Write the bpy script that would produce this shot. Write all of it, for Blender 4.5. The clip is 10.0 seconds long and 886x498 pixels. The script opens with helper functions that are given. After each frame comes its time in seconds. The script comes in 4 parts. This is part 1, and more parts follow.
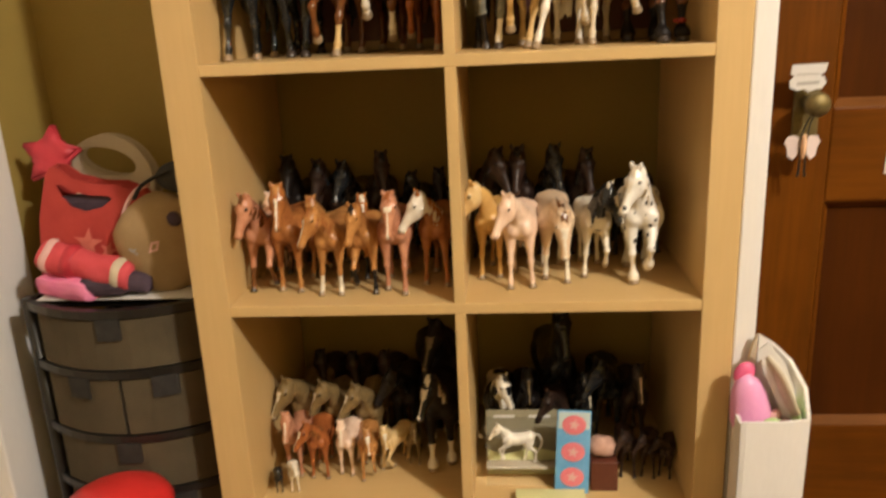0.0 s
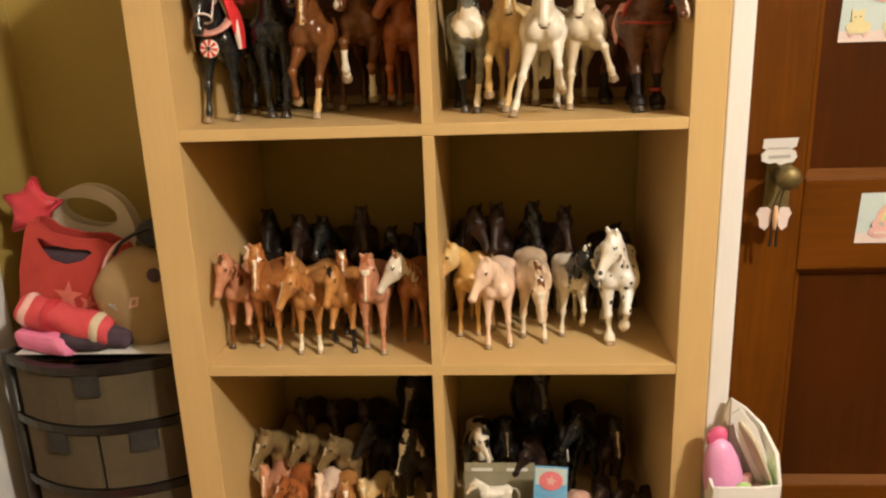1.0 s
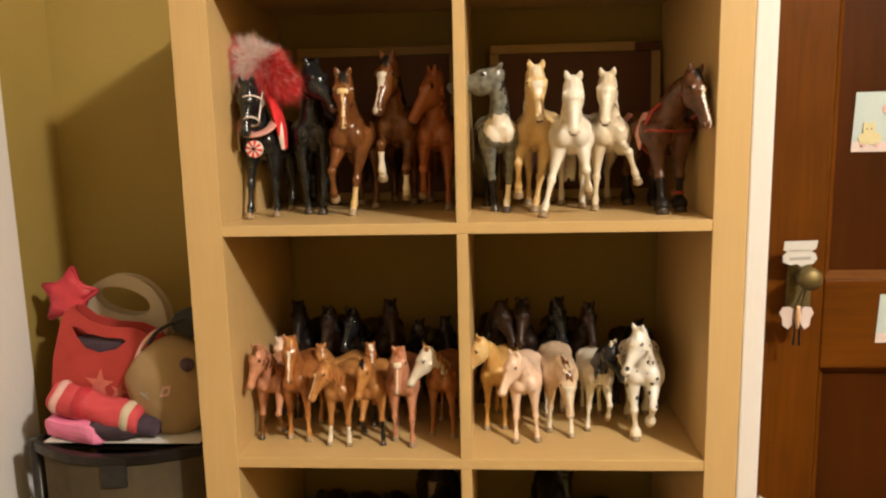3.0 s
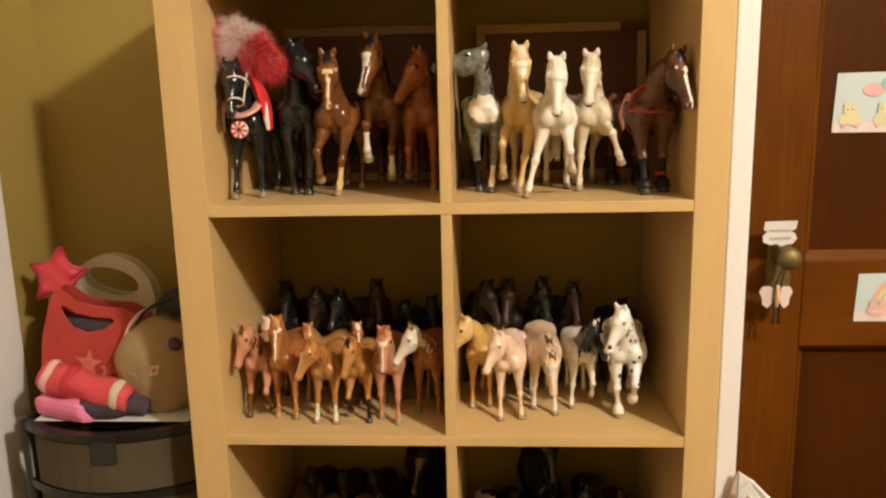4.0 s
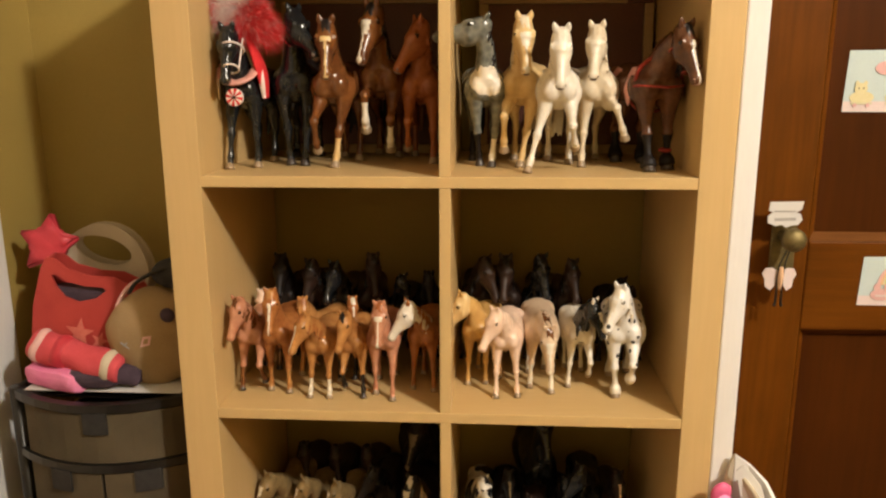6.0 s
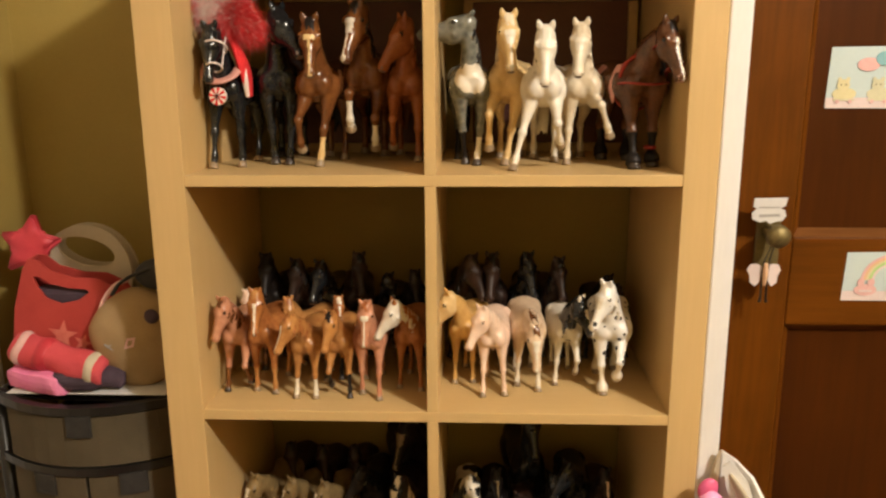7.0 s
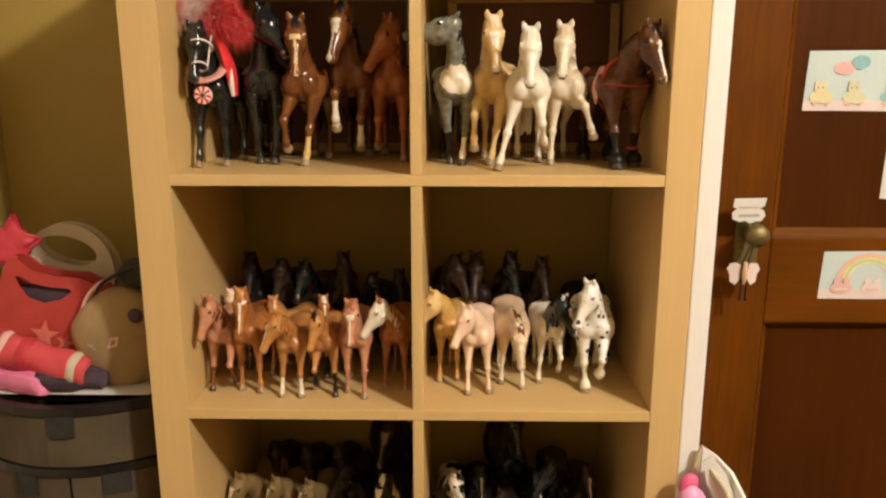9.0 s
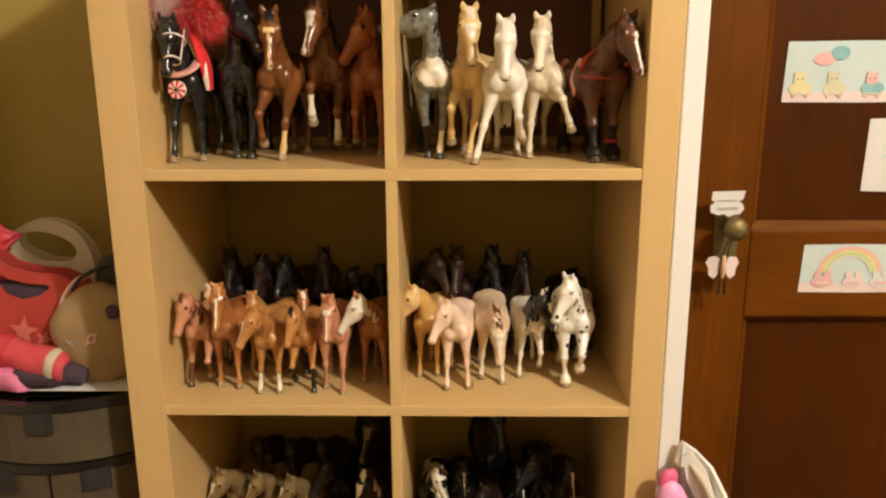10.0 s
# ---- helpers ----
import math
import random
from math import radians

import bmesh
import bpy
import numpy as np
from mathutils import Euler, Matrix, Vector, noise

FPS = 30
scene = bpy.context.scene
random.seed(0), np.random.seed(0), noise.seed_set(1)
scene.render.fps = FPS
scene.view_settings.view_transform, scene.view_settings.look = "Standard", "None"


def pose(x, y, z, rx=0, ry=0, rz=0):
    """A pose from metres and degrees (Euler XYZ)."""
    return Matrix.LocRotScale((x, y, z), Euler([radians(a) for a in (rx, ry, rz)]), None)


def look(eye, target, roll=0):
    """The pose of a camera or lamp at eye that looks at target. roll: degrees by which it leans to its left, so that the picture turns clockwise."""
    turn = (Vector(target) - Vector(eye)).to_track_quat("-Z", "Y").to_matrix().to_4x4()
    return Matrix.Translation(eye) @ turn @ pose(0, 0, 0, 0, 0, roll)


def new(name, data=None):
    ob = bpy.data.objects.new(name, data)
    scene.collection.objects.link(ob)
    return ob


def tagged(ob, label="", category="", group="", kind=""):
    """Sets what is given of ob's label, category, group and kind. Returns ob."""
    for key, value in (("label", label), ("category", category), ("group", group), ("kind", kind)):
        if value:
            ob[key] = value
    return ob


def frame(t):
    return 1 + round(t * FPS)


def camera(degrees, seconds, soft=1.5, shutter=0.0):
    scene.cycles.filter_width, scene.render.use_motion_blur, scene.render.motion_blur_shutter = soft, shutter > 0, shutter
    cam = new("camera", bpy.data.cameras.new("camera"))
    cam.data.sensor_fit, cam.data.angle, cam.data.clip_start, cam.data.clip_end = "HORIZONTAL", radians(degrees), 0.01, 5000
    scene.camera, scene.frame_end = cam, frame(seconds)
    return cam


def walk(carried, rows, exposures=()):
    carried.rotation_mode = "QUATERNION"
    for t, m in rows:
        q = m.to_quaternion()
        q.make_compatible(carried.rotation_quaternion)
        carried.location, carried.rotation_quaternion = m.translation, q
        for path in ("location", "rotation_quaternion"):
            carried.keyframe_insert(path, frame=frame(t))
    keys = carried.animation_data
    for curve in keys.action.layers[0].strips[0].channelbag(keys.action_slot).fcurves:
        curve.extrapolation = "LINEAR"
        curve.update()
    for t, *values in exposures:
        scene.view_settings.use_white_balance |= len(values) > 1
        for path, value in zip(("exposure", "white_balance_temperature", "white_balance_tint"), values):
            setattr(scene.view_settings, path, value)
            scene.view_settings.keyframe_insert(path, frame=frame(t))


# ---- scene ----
from mathutils.bvhtree import BVHTree

cam = camera(59.9, 10.0, soft=2.2, shutter=0.5)
PATH = [
    (0, (0.071, -1.043, 1.144), (-0.097, 0.868, 0.579), -2.7),
    (0.5, (0.094, -1.015, 1.221), (-0.027, 0.893, 0.634), -1.7),
    (1, (0.091, -1.028, 1.226), (-0.051, 0.888, 0.673), -2.1),
    (1.5, (0.07, -1.044, 1.23), (-0.095, 0.866, 0.66), -2.8),
    (2, (0.062, -1.072, 1.234), (-0.139, 0.886, 0.875), -2.0),
    (2.5, (0.037, -1.065, 1.238), (-0.095, 0.908, 0.938), -1.2),
    (3.8, (0.068, -1.063, 1.253), (-0.082, 0.893, 0.861), -1.5),
    (4, (0.064, -1.071, 1.249), (-0.063, 0.887, 0.863), -1.3),
    (4.5, (0.074, -1.068, 1.25), (-0.08, 0.885, 0.848), -0.6),
    (5, (0.061, -1.064, 1.246), (-0.072, 0.888, 0.834), 0.2),
    (5.5, (0.062, -1.052, 1.244), (-0.065, 0.895, 0.808), -0.1),
    (6.8, (0.066, -1.048, 1.242), (-0.054, 0.9, 0.789), -0.3),
    (7, (0.066, -1.047, 1.241), (-0.025, 0.9, 0.792), -0.4),
    (7.5, (0.079, -1.049, 1.245), (0.017, 0.901, 0.804), -0.3),
    (8, (0.073, -1.057, 1.237), (0.008, 0.897, 0.814), 0.5),
    (8.5, (0.06, -1.056, 1.239), (-0.008, 0.896, 0.807), -0.6),
    (9, (0.055, -1.056, 1.243), (0.022, 0.892, 0.792), 0.0),
    (9.5, (0.067, -1.052, 1.249), (0.043, 0.889, 0.767), 0.6),
    (10, (0.094, -1.046, 1.244), (0.051, 0.897, 0.774), -0.3),
]
walk(cam, [(t, look(eye, target, roll)) for t, eye, target, roll in PATH])

# ---- light ----
world = bpy.data.worlds.new("room_dark")
world.use_nodes = True
world.node_tree.nodes["Background"].inputs[0].default_value = (0.9, 0.7, 0.45, 1)
world.node_tree.nodes["Background"].inputs[1].default_value = 0.003
scene.world = world
bulb = bpy.data.lights.new("ceiling_bulb", "POINT")
bulb.energy, bulb.color, bulb.shadow_soft_size = 232, (1.0, 0.905, 0.795), 0.075
new("ceiling_bulb", bulb).location = (1.52, -1.65, 2.60)
scene.view_settings.exposure = 0.0


# ---- materials ----
def nodes_of(name, rough=0.5, metal=0.0, spec=0.5):
    m = bpy.data.materials.new(name)
    m.use_nodes = True
    nt = m.node_tree
    b = nt.nodes["Principled BSDF"]
    b.inputs["Roughness"].default_value, b.inputs["Metallic"].default_value = rough, metal
    b.inputs["Specular IOR Level"].default_value = spec
    return m, nt, b


def add(nt, kind, **inputs):
    n = nt.nodes.new(kind)
    for k, v in inputs.items():
        n.inputs[k.replace("_", " ")].default_value = v
    return n


def coords(nt, scale=(1, 1, 1), vary=False):
    tc = nt.nodes.new("ShaderNodeTexCoord")
    mp = add(nt, "ShaderNodeMapping", Scale=scale)
    nt.links.new(tc.outputs["Object"], mp.inputs["Vector"])
    if vary:
        info = nt.nodes.new("ShaderNodeObjectInfo")
        mul = nt.nodes.new("ShaderNodeMath")
        mul.operation = "MULTIPLY"
        mul.inputs[1].default_value = 17.0
        nt.links.new(info.outputs["Random"], mul.inputs[0])
        nt.links.new(mul.outputs[0], mp.inputs["Location"])
    return mp.outputs["Vector"]


def ramp(nt, fac, stops):
    r = nt.nodes.new("ShaderNodeValToRGB")
    e = r.color_ramp.elements
    while len(e) < len(stops):
        e.new(0.5)
    for el, (p, c) in zip(e, stops):
        el.position, el.color = p, (*c, 1)
    nt.links.new(fac, r.inputs["Fac"])
    return r.outputs["Color"]


def mix(nt, fac, a, b, mode="MIX"):
    n = nt.nodes.new("ShaderNodeMix")
    n.data_type, n.blend_type = "RGBA", mode
    for sock, v in ((n.inputs[0], fac), (n.inputs[6], a), (n.inputs[7], b)):
        if hasattr(v, "is_output"):
            nt.links.new(v, sock)
        else:
            sock.default_value = v if isinstance(v, float) else (*v, 1)
    return n.outputs[2]


def bump(nt, b, height, strength=0.2, dist=0.001):
    n = add(nt, "ShaderNodeBump", Strength=strength, Distance=dist)
    nt.links.new(height, n.inputs["Height"])
    nt.links.new(n.outputs[0], b.inputs["Normal"])


def noise_of(nt, vec, scale, detail=4.0, rough=0.55):
    n = add(nt, "ShaderNodeTexNoise", Scale=scale, Detail=detail, Roughness=rough)
    nt.links.new(vec, n.inputs["Vector"])
    return n.outputs["Fac"]


def surface(name, dark, light, scale=20.0, rough=0.6, metal=0.0, stretch=(1, 1, 1), fine=220.0, relief=0.15, spec=0.5, vary=False):
    """Two tones by a large and a fine noise, with a fine relief."""
    m, nt, b = nodes_of(name, rough, metal, spec)
    v = coords(nt, stretch, vary)
    big, small = noise_of(nt, v, scale), noise_of(nt, v, fine, 3.0)
    both = nt.nodes.new("ShaderNodeMath")
    both.operation = "MULTIPLY_ADD"
    both.inputs[1].default_value = 0.35
    nt.links.new(small, both.inputs[0])
    sub = nt.nodes.new("ShaderNodeMath")
    sub.operation = "MULTIPLY"
    sub.inputs[1].default_value = 0.65
    nt.links.new(big, sub.inputs[0])
    nt.links.new(sub.outputs[0], both.inputs[2])
    nt.links.new(ramp(nt, both.outputs[0], [(0.32, dark), (0.68, light)]), b.inputs["Base Color"])
    bump(nt, b, small, relief)
    return m


def wood(name, dark, light, along, rough=0.4, rings=14.0, spec=0.5, relief=0.1):
    """Streaked grain along one axis ('x', 'y' or 'z')."""
    m, nt, b = nodes_of(name, rough, 0, spec)
    st = {"x": (0.06, 1, 1), "y": (1, 0.06, 1), "z": (1, 1, 0.06)}[along]
    v = coords(nt, st, True)
    g1, g2 = noise_of(nt, v, rings, 6.0, 0.6), noise_of(nt, v, rings * 14, 3.0)
    blotch = noise_of(nt, coords(nt, (1, 1, 1), True), 5.0)
    c = ramp(nt, g1, [(0.3, dark), (0.7, light)])
    c = mix(nt, 0.35, c, ramp(nt, g2, [(0.35, dark), (0.65, light)]))
    c = mix(nt, 0.3, c, ramp(nt, blotch, [(0.35, dark), (0.65, light)]))
    nt.links.new(c, b.inputs["Base Color"])
    bump(nt, b, g2, relief, 0.0006)
    return m


def coat(name, base, shade, rough=0.3, pattern="", other=(0.02, 0.018, 0.015), spec=0.5):
    """Airbrushed glossy figure paint; pattern: '', 'patches', 'spots' or 'dapple'."""
    m, nt, b = nodes_of(name, rough, 0, spec)
    v = coords(nt, (1, 1, 1), True)
    c = ramp(nt, noise_of(nt, v, 2.6, 3.0), [(0.34, shade), (0.62, base)])
    c = mix(nt, 0.3, c, ramp(nt, noise_of(nt, v, 11.0, 5.0), [(0.36, shade), (0.60, base)]))
    if pattern == "patches":
        c = mix(nt, ramp(nt, noise_of(nt, v, 1.35, 1.5), [(0.49, (0, 0, 0)), (0.51, (1, 1, 1))]), c, other)
    elif pattern in ("spots", "dapple"):
        vo = add(nt, "ShaderNodeTexVoronoi", Scale=5.6 if pattern == "spots" else 9.0, Randomness=0.9)
        nt.links.new(v, vo.inputs["Vector"])
        if pattern == "spots":
            f = ramp(nt, vo.outputs["Distance"], [(0.23, (1, 1, 1)), (0.26, (0, 0, 0))])
        else:
            f = ramp(nt, vo.outputs["Distance"], [(0.15, (0, 0, 0)), (0.75, (0.7, 0.7, 0.7))])
        c = mix(nt, f, c, other)
    nt.links.new(c, b.inputs["Base Color"])
    bump(nt, b, noise_of(nt, v, 40.0, 3.0), 0.05, 0.01)
    return m


BIRCH_X = wood("birch_veneer_x", (0.565, 0.385, 0.165), (0.645, 0.455, 0.21), "x", 0.42)
BIRCH_Z = wood("birch_veneer_z", (0.565, 0.385, 0.165), (0.645, 0.455, 0.21), "z", 0.42)
DOOR_Z = wood("varnished_fir_z", (0.060, 0.017, 0.0014), (0.150, 0.045, 0.003), "z", 0.38, 10.0, 0.14, 0.25)
DOOR_X = wood("varnished_fir_x", (0.060, 0.017, 0.0014), (0.150, 0.045, 0.003), "x", 0.38, 10.0, 0.14, 0.25)
DOOR_WORN_LIT = wood("worn_lit_edge", (0.085, 0.030, 0.006), (0.17, 0.065, 0.016), "x", 0.6, 16.0, 0.08, 0.3)
# panel tone, about half as bright as the stiles and rails
DOOR_P = wood("darker_varnished_panel", (0.030, 0.008, 0.0012), (0.072, 0.019, 0.0022), "z", 0.36, 7.0, 0.14, 0.25)
BOUNCE_WALL = surface("pale_bounce_paint", (0.56, 0.48, 0.35), (0.62, 0.54, 0.41), 3.0, 0.8)
WALL = surface("cream_wall_paint", (0.315, 0.226, 0.054), (0.365, 0.266, 0.068), 3.0, 0.75, fine=300.0, relief=0.25)
WHITE_TRIM = surface("white_trim_paint", (0.78, 0.77, 0.76), (0.85, 0.84, 0.83), 6.0, 0.45, stretch=(1, 1, 0.2))
CEIL = surface("ceiling_paint", (0.62, 0.56, 0.44), (0.68, 0.62, 0.50), 3.0, 0.9)
FLOOR = wood("oak_floor", (0.05, 0.024, 0.010), (0.10, 0.05, 0.022), "y", 0.4)
BLACK_PLASTIC = surface("black_plastic", (0.006, 0.006, 0.006), (0.013, 0.012, 0.011), 30.0, 0.35)
CANVAS = surface("beige_fabric", (0.056, 0.043, 0.023), (0.090, 0.070, 0.039), 14.0, 0.9, fine=900.0, relief=0.6)
TAB = surface("black_webbing", (0.010, 0.010, 0.010), (0.03, 0.028, 0.026), 60.0, 0.8, fine=1200.0, relief=0.5)
PINK_RED = surface("coral_red_felt", (0.34, 0.028, 0.024), (0.45, 0.050, 0.040), 18.0, 0.75, fine=700.0, relief=0.4)
STAR_RED = surface("red_satin", (0.44, 0.022, 0.04), (0.56, 0.045, 0.065), 12.0, 0.5, fine=500.0)
HOT_PINK = surface("pink_fleece", (0.72, 0.16, 0.36), (0.85, 0.28, 0.48), 22.0, 0.9, fine=600.0, relief=0.7)
DUSK = surface("dark_purple_cloth", (0.030, 0.020, 0.032), (0.08, 0.05, 0.075), 25.0, 0.9, fine=600.0, relief=0.6)
WHITE_CLOTH = surface("white_cloth", (0.50, 0.43, 0.31), (0.62, 0.54, 0.41), 12.0, 0.85, fine=700.0, relief=0.4)
CREAM_CLOTH = surface("cream_plush", (0.30, 0.20, 0.095), (0.40, 0.28, 0.145), 16.0, 0.95, fine=500.0, relief=0.8)
BRASS = surface("aged_brass", (0.11, 0.085, 0.035), (0.22, 0.17, 0.07), 40.0, 0.55, 0.7)
PAPER = surface("white_paper", (0.58, 0.57, 0.56), (0.66, 0.65, 0.64), 9.0, 0.8)
PAPER_BLUE = surface("pale_blue_paper", (0.46, 0.56, 0.57), (0.52, 0.62, 0.62), 9.0, 0.8)
PAPER_PINK = surface("pale_pink_paper", (0.64, 0.53, 0.52), (0.71, 0.60, 0.58), 9.0, 0.8)
INK = surface("grey_ink", (0.30, 0.29, 0.28), (0.42, 0.41, 0.40), 30.0, 0.8)
DARK_INK = surface("dark_ink", (0.05, 0.04, 0.04), (0.10, 0.08, 0.08), 30.0, 0.8)
C_PINK = surface("pink_ink", (0.64, 0.36, 0.35), (0.72, 0.46, 0.44), 30.0, 0.7)
C_ORANGE = surface("orange_ink", (0.66, 0.40, 0.24), (0.72, 0.48, 0.30), 30.0, 0.7)
C_YELLOW = surface("yellow_ink", (0.60, 0.54, 0.28), (0.68, 0.62, 0.38), 30.0, 0.7)
C_STRAW = surface("straw_ink", (0.52, 0.50, 0.32), (0.60, 0.58, 0.40), 30.0, 0.7)
C_GREEN = surface("green_ink", (0.36, 0.58, 0.20), (0.46, 0.66, 0.28), 30.0, 0.7)
C_BLUE = surface("blue_ink", (0.10, 0.34, 0.62), (0.18, 0.44, 0.70), 30.0, 0.6)
C_TEAL = surface("teal_ink", (0.17, 0.38, 0.42), (0.25, 0.46, 0.50), 30.0, 0.7)
RED_PLASTIC = surface("red_plastic", (0.55, 0.02, 0.02), (0.66, 0.04, 0.035), 20.0, 0.35)
PINK_TOY = surface("pink_vinyl", (0.74, 0.30, 0.58), (0.82, 0.40, 0.66), 10.0, 0.35)
MAROON = surface("maroon_board", (0.085, 0.022, 0.012), (0.13, 0.036, 0.018), 8.0, 0.5)
OAK_FRAME = wood("pale_frame_wood", (0.34, 0.22, 0.09), (0.46, 0.31, 0.14), "x", 0.5)


# ---- mesh helpers ----
def finish(name, bm, mats, parent=None, label="", smooth=True):
    me = bpy.data.meshes.new(name)
    bmesh.ops.recalc_face_normals(bm, faces=bm.faces)
    for f in bm.faces:
        f.smooth = smooth
    bm.to_mesh(me)
    bm.free()
    for m in mats if isinstance(mats, (list, tuple)) else [mats]:
        me.materials.append(m)
    ob = new(name, me)
    if parent:
        ob.parent = parent
    if label:
        tagged(ob, label)
    return ob


def part(name, bm, material, parent, label="", smooth=False):
    return finish(name, bm, material, parent, label, smooth)


def thing(name, place, label, category, group="", kind=""):
    return tagged(_empty(name, place), label, category, group, kind)


def _empty(name, place):
    e = new(name)
    e.location = place
    return e


def box(x0, x1, y0, y1, z0, z1, bevel=0.0, bm=None, slot=0, turn=None):
    own = bmesh.new()
    bmesh.ops.create_cube(own, size=1.0)
    for v in own.verts:
        v.co = Vector(((x0 + x1) / 2 + v.co.x * (x1 - x0), (y0 + y1) / 2 + v.co.y * (y1 - y0), (z0 + z1) / 2 + v.co.z * (z1 - z0)))
    if bevel:
        bmesh.ops.bevel(own, geom=own.edges[:], offset=bevel, segments=2, profile=0.6, affect="EDGES")
    if turn is not None:
        bmesh.ops.transform(own, matrix=turn, verts=own.verts)
    for f in own.faces:
        f.material_index = slot
    return join(bm, own)


def join(bm, own):
    if bm is None:
        return own
    me = bpy.data.meshes.new("tmp")
    own.to_mesh(me)
    own.free()
    bm.from_mesh(me)
    bpy.data.meshes.remove(me)
    return bm


def plate(outline, holes=(), thick=0.002, bm=None, slot=0, turn=None):
    """A flat piece in x and z, thick towards -y, with holes."""
    own = bmesh.new()
    for loop in (outline, *holes):
        vs = [own.verts.new((x, 0, z)) for x, z in loop]
        for a, b in zip(vs, vs[1:] + vs[:1]):
            own.edges.new((a, b))
    bmesh.ops.triangle_fill(own, use_beauty=True, edges=own.edges[:])
    ext = bmesh.ops.extrude_face_region(own, geom=own.faces[:])
    for v in ext["geom"]:
        if isinstance(v, bmesh.types.BMVert):
            v.co.y -= thick
    if turn is not None:
        bmesh.ops.transform(own, matrix=turn, verts=own.verts)
    for f in own.faces:
        f.material_index = slot
    return join(bm, own)


def ellipse(cx, cz, rx, rz, n=28, turn=0.0, a0=0.0, a1=360.0):
    out = []
    for i in range(n):
        a = radians(a0 + (a1 - a0) * i / (n if a1 - a0 == 360 else n - 1))
        x, z = rx * math.cos(a), rz * math.sin(a)
        c, s = math.cos(radians(turn)), math.sin(radians(turn))
        out.append((cx + x * c - z * s, cz + x * s + z * c))
    return out


def star(cx, cz, r, inner=0.45, turn=0.0, n=5):
    return [(cx + (r if i % 2 == 0 else r * inner) * math.sin(radians(turn + 180 * i / n)),
             cz + (r if i % 2 == 0 else r * inner) * math.cos(radians(turn + 180 * i / n))) for i in range(2 * n)]


def curve_points(pts, steps):
    """Points and values between the given ones, on a smooth curve."""
    p = [np.array(q, float) for q in pts]
    p = [2 * p[0] - p[1]] + p + [2 * p[-1] - p[-2]]
    out = []
    for i in range(1, len(p) - 2):
        for k in range(steps):
            t = k / steps
            a, b, c, d = p[i - 1], p[i], p[i + 1], p[i + 2]
            out.append(0.5 * (2 * b + (c - a) * t + (2 * a - 5 * b + 4 * c - d) * t * t + (3 * b - a - 3 * c + d) * t ** 3))
    out.append(p[-2])
    return out


def tube(rows, hint=(0, 1, 0), n=12, steps=4, bm=None, slot=0, pick=None):
    """A closed tube along rows of (x, y, z, half width, half height); hint: the way of the width."""
    own = bmesh.new()
    rows = curve_points(rows, steps)
    h = Vector(hint)
    rings, cs = [], [Vector(r[:3]) for r in rows]
    for i, r in enumerate(rows):
        t = (cs[min(i + 1, len(cs) - 1)] - cs[max(i - 1, 0)]).normalized()
        s = (h - t * h.dot(t)).normalized()
        u = t.cross(s)
        w, v = max(r[3], 1e-4), max(r[4], 1e-4)
        rings.append([own.verts.new(cs[i] + s * (w * math.cos(2 * math.pi * k / n)) + u * (v * math.sin(2 * math.pi * k / n))) for k in range(n)])
    for i in range(len(rings) - 1):
        for k in range(n):
            f = own.faces.new((rings[i][k], rings[i][(k + 1) % n], rings[i + 1][(k + 1) % n], rings[i + 1][k]))
            f.material_index = pick(i / (len(rings) - 1), 2 * math.pi * (k + 0.5) / n) if pick else slot
    for ring, at in ((rings[0], 0.0), (rings[-1], 1.0)):
        f = own.faces.new(ring)
        f.material_index = pick(at, 0.0) if pick else slot
    return join(bm, own)


def ball(cx, cy, cz, rx, ry, rz, bm=None, slot=0, seg=20, turn=None):
    own = bmesh.new()
    bmesh.ops.create_uvsphere(own, u_segments=seg, v_segments=max(6, seg // 2), radius=1.0)
    m = Matrix.Translation((cx, cy, cz)) @ (turn if turn is not None else Matrix()) @ Matrix.Diagonal((rx, ry, rz, 1))
    bmesh.ops.transform(own, matrix=m, verts=own.verts)
    for f in own.faces:
        f.material_index = slot
    return join(bm, own)


def lathe(profile, n=28, bm=None, slot=0, turn=None):
    own = bmesh.new()
    rings = [[own.verts.new((r * math.cos(2 * math.pi * k / n), r * math.sin(2 * math.pi * k / n), z)) for k in range(n)] for r, z in profile]
    for a, b in zip(rings, rings[1:]):
        for k in range(n):
            own.faces.new((a[k], a[(k + 1) % n], b[(k + 1) % n], b[k]))
    own.faces.new(rings[0])
    own.faces.new(rings[-1])
    if turn is not None:
        bmesh.ops.transform(own, matrix=turn, verts=own.verts)
    for f in own.faces:
        f.material_index = slot
    return join(bm, own)


# ---- structure ----
def setting(name, bm, mat, label, category, smooth=False):
    return tagged(finish(name, bm, mat, None, "", smooth), label, category, "", "structure")


setting("floor", box(-1.15, 3.0, -3.75, 0.6, -0.1, 0.0), FLOOR, "brown wooden floor of the bedroom", "floor")
setting("ceiling", box(-1.15, 3.0, -3.75, 0.6, 2.75, 2.85), CEIL, "pale painted ceiling of the bedroom", "ceiling")
setting("wall_north", box(-0.95, 0.434, 0.375, 0.5, 0.0, 2.75), WALL, "cream yellow painted wall behind the shelf", "wall")
setting("wall_west_alcove", box(-0.95, -0.79, 0.216, 0.375, 0.0, 2.75), WALL, "cream painted side wall beside the drawers", "wall")
# unseen wall, added close and pale to bounce fill onto the shelf
setting("wall_west", box(-1.15, -1.0, -3.75, 0.2, 0.0, 2.75), BOUNCE_WALL, "unseen pale wall added to bounce light from the left", "wall")
setting("wall_west_return", box(-1.0, -0.961, 0.06, 0.2, 0.0, 2.75), WALL, "cream painted return of the alcove", "wall")
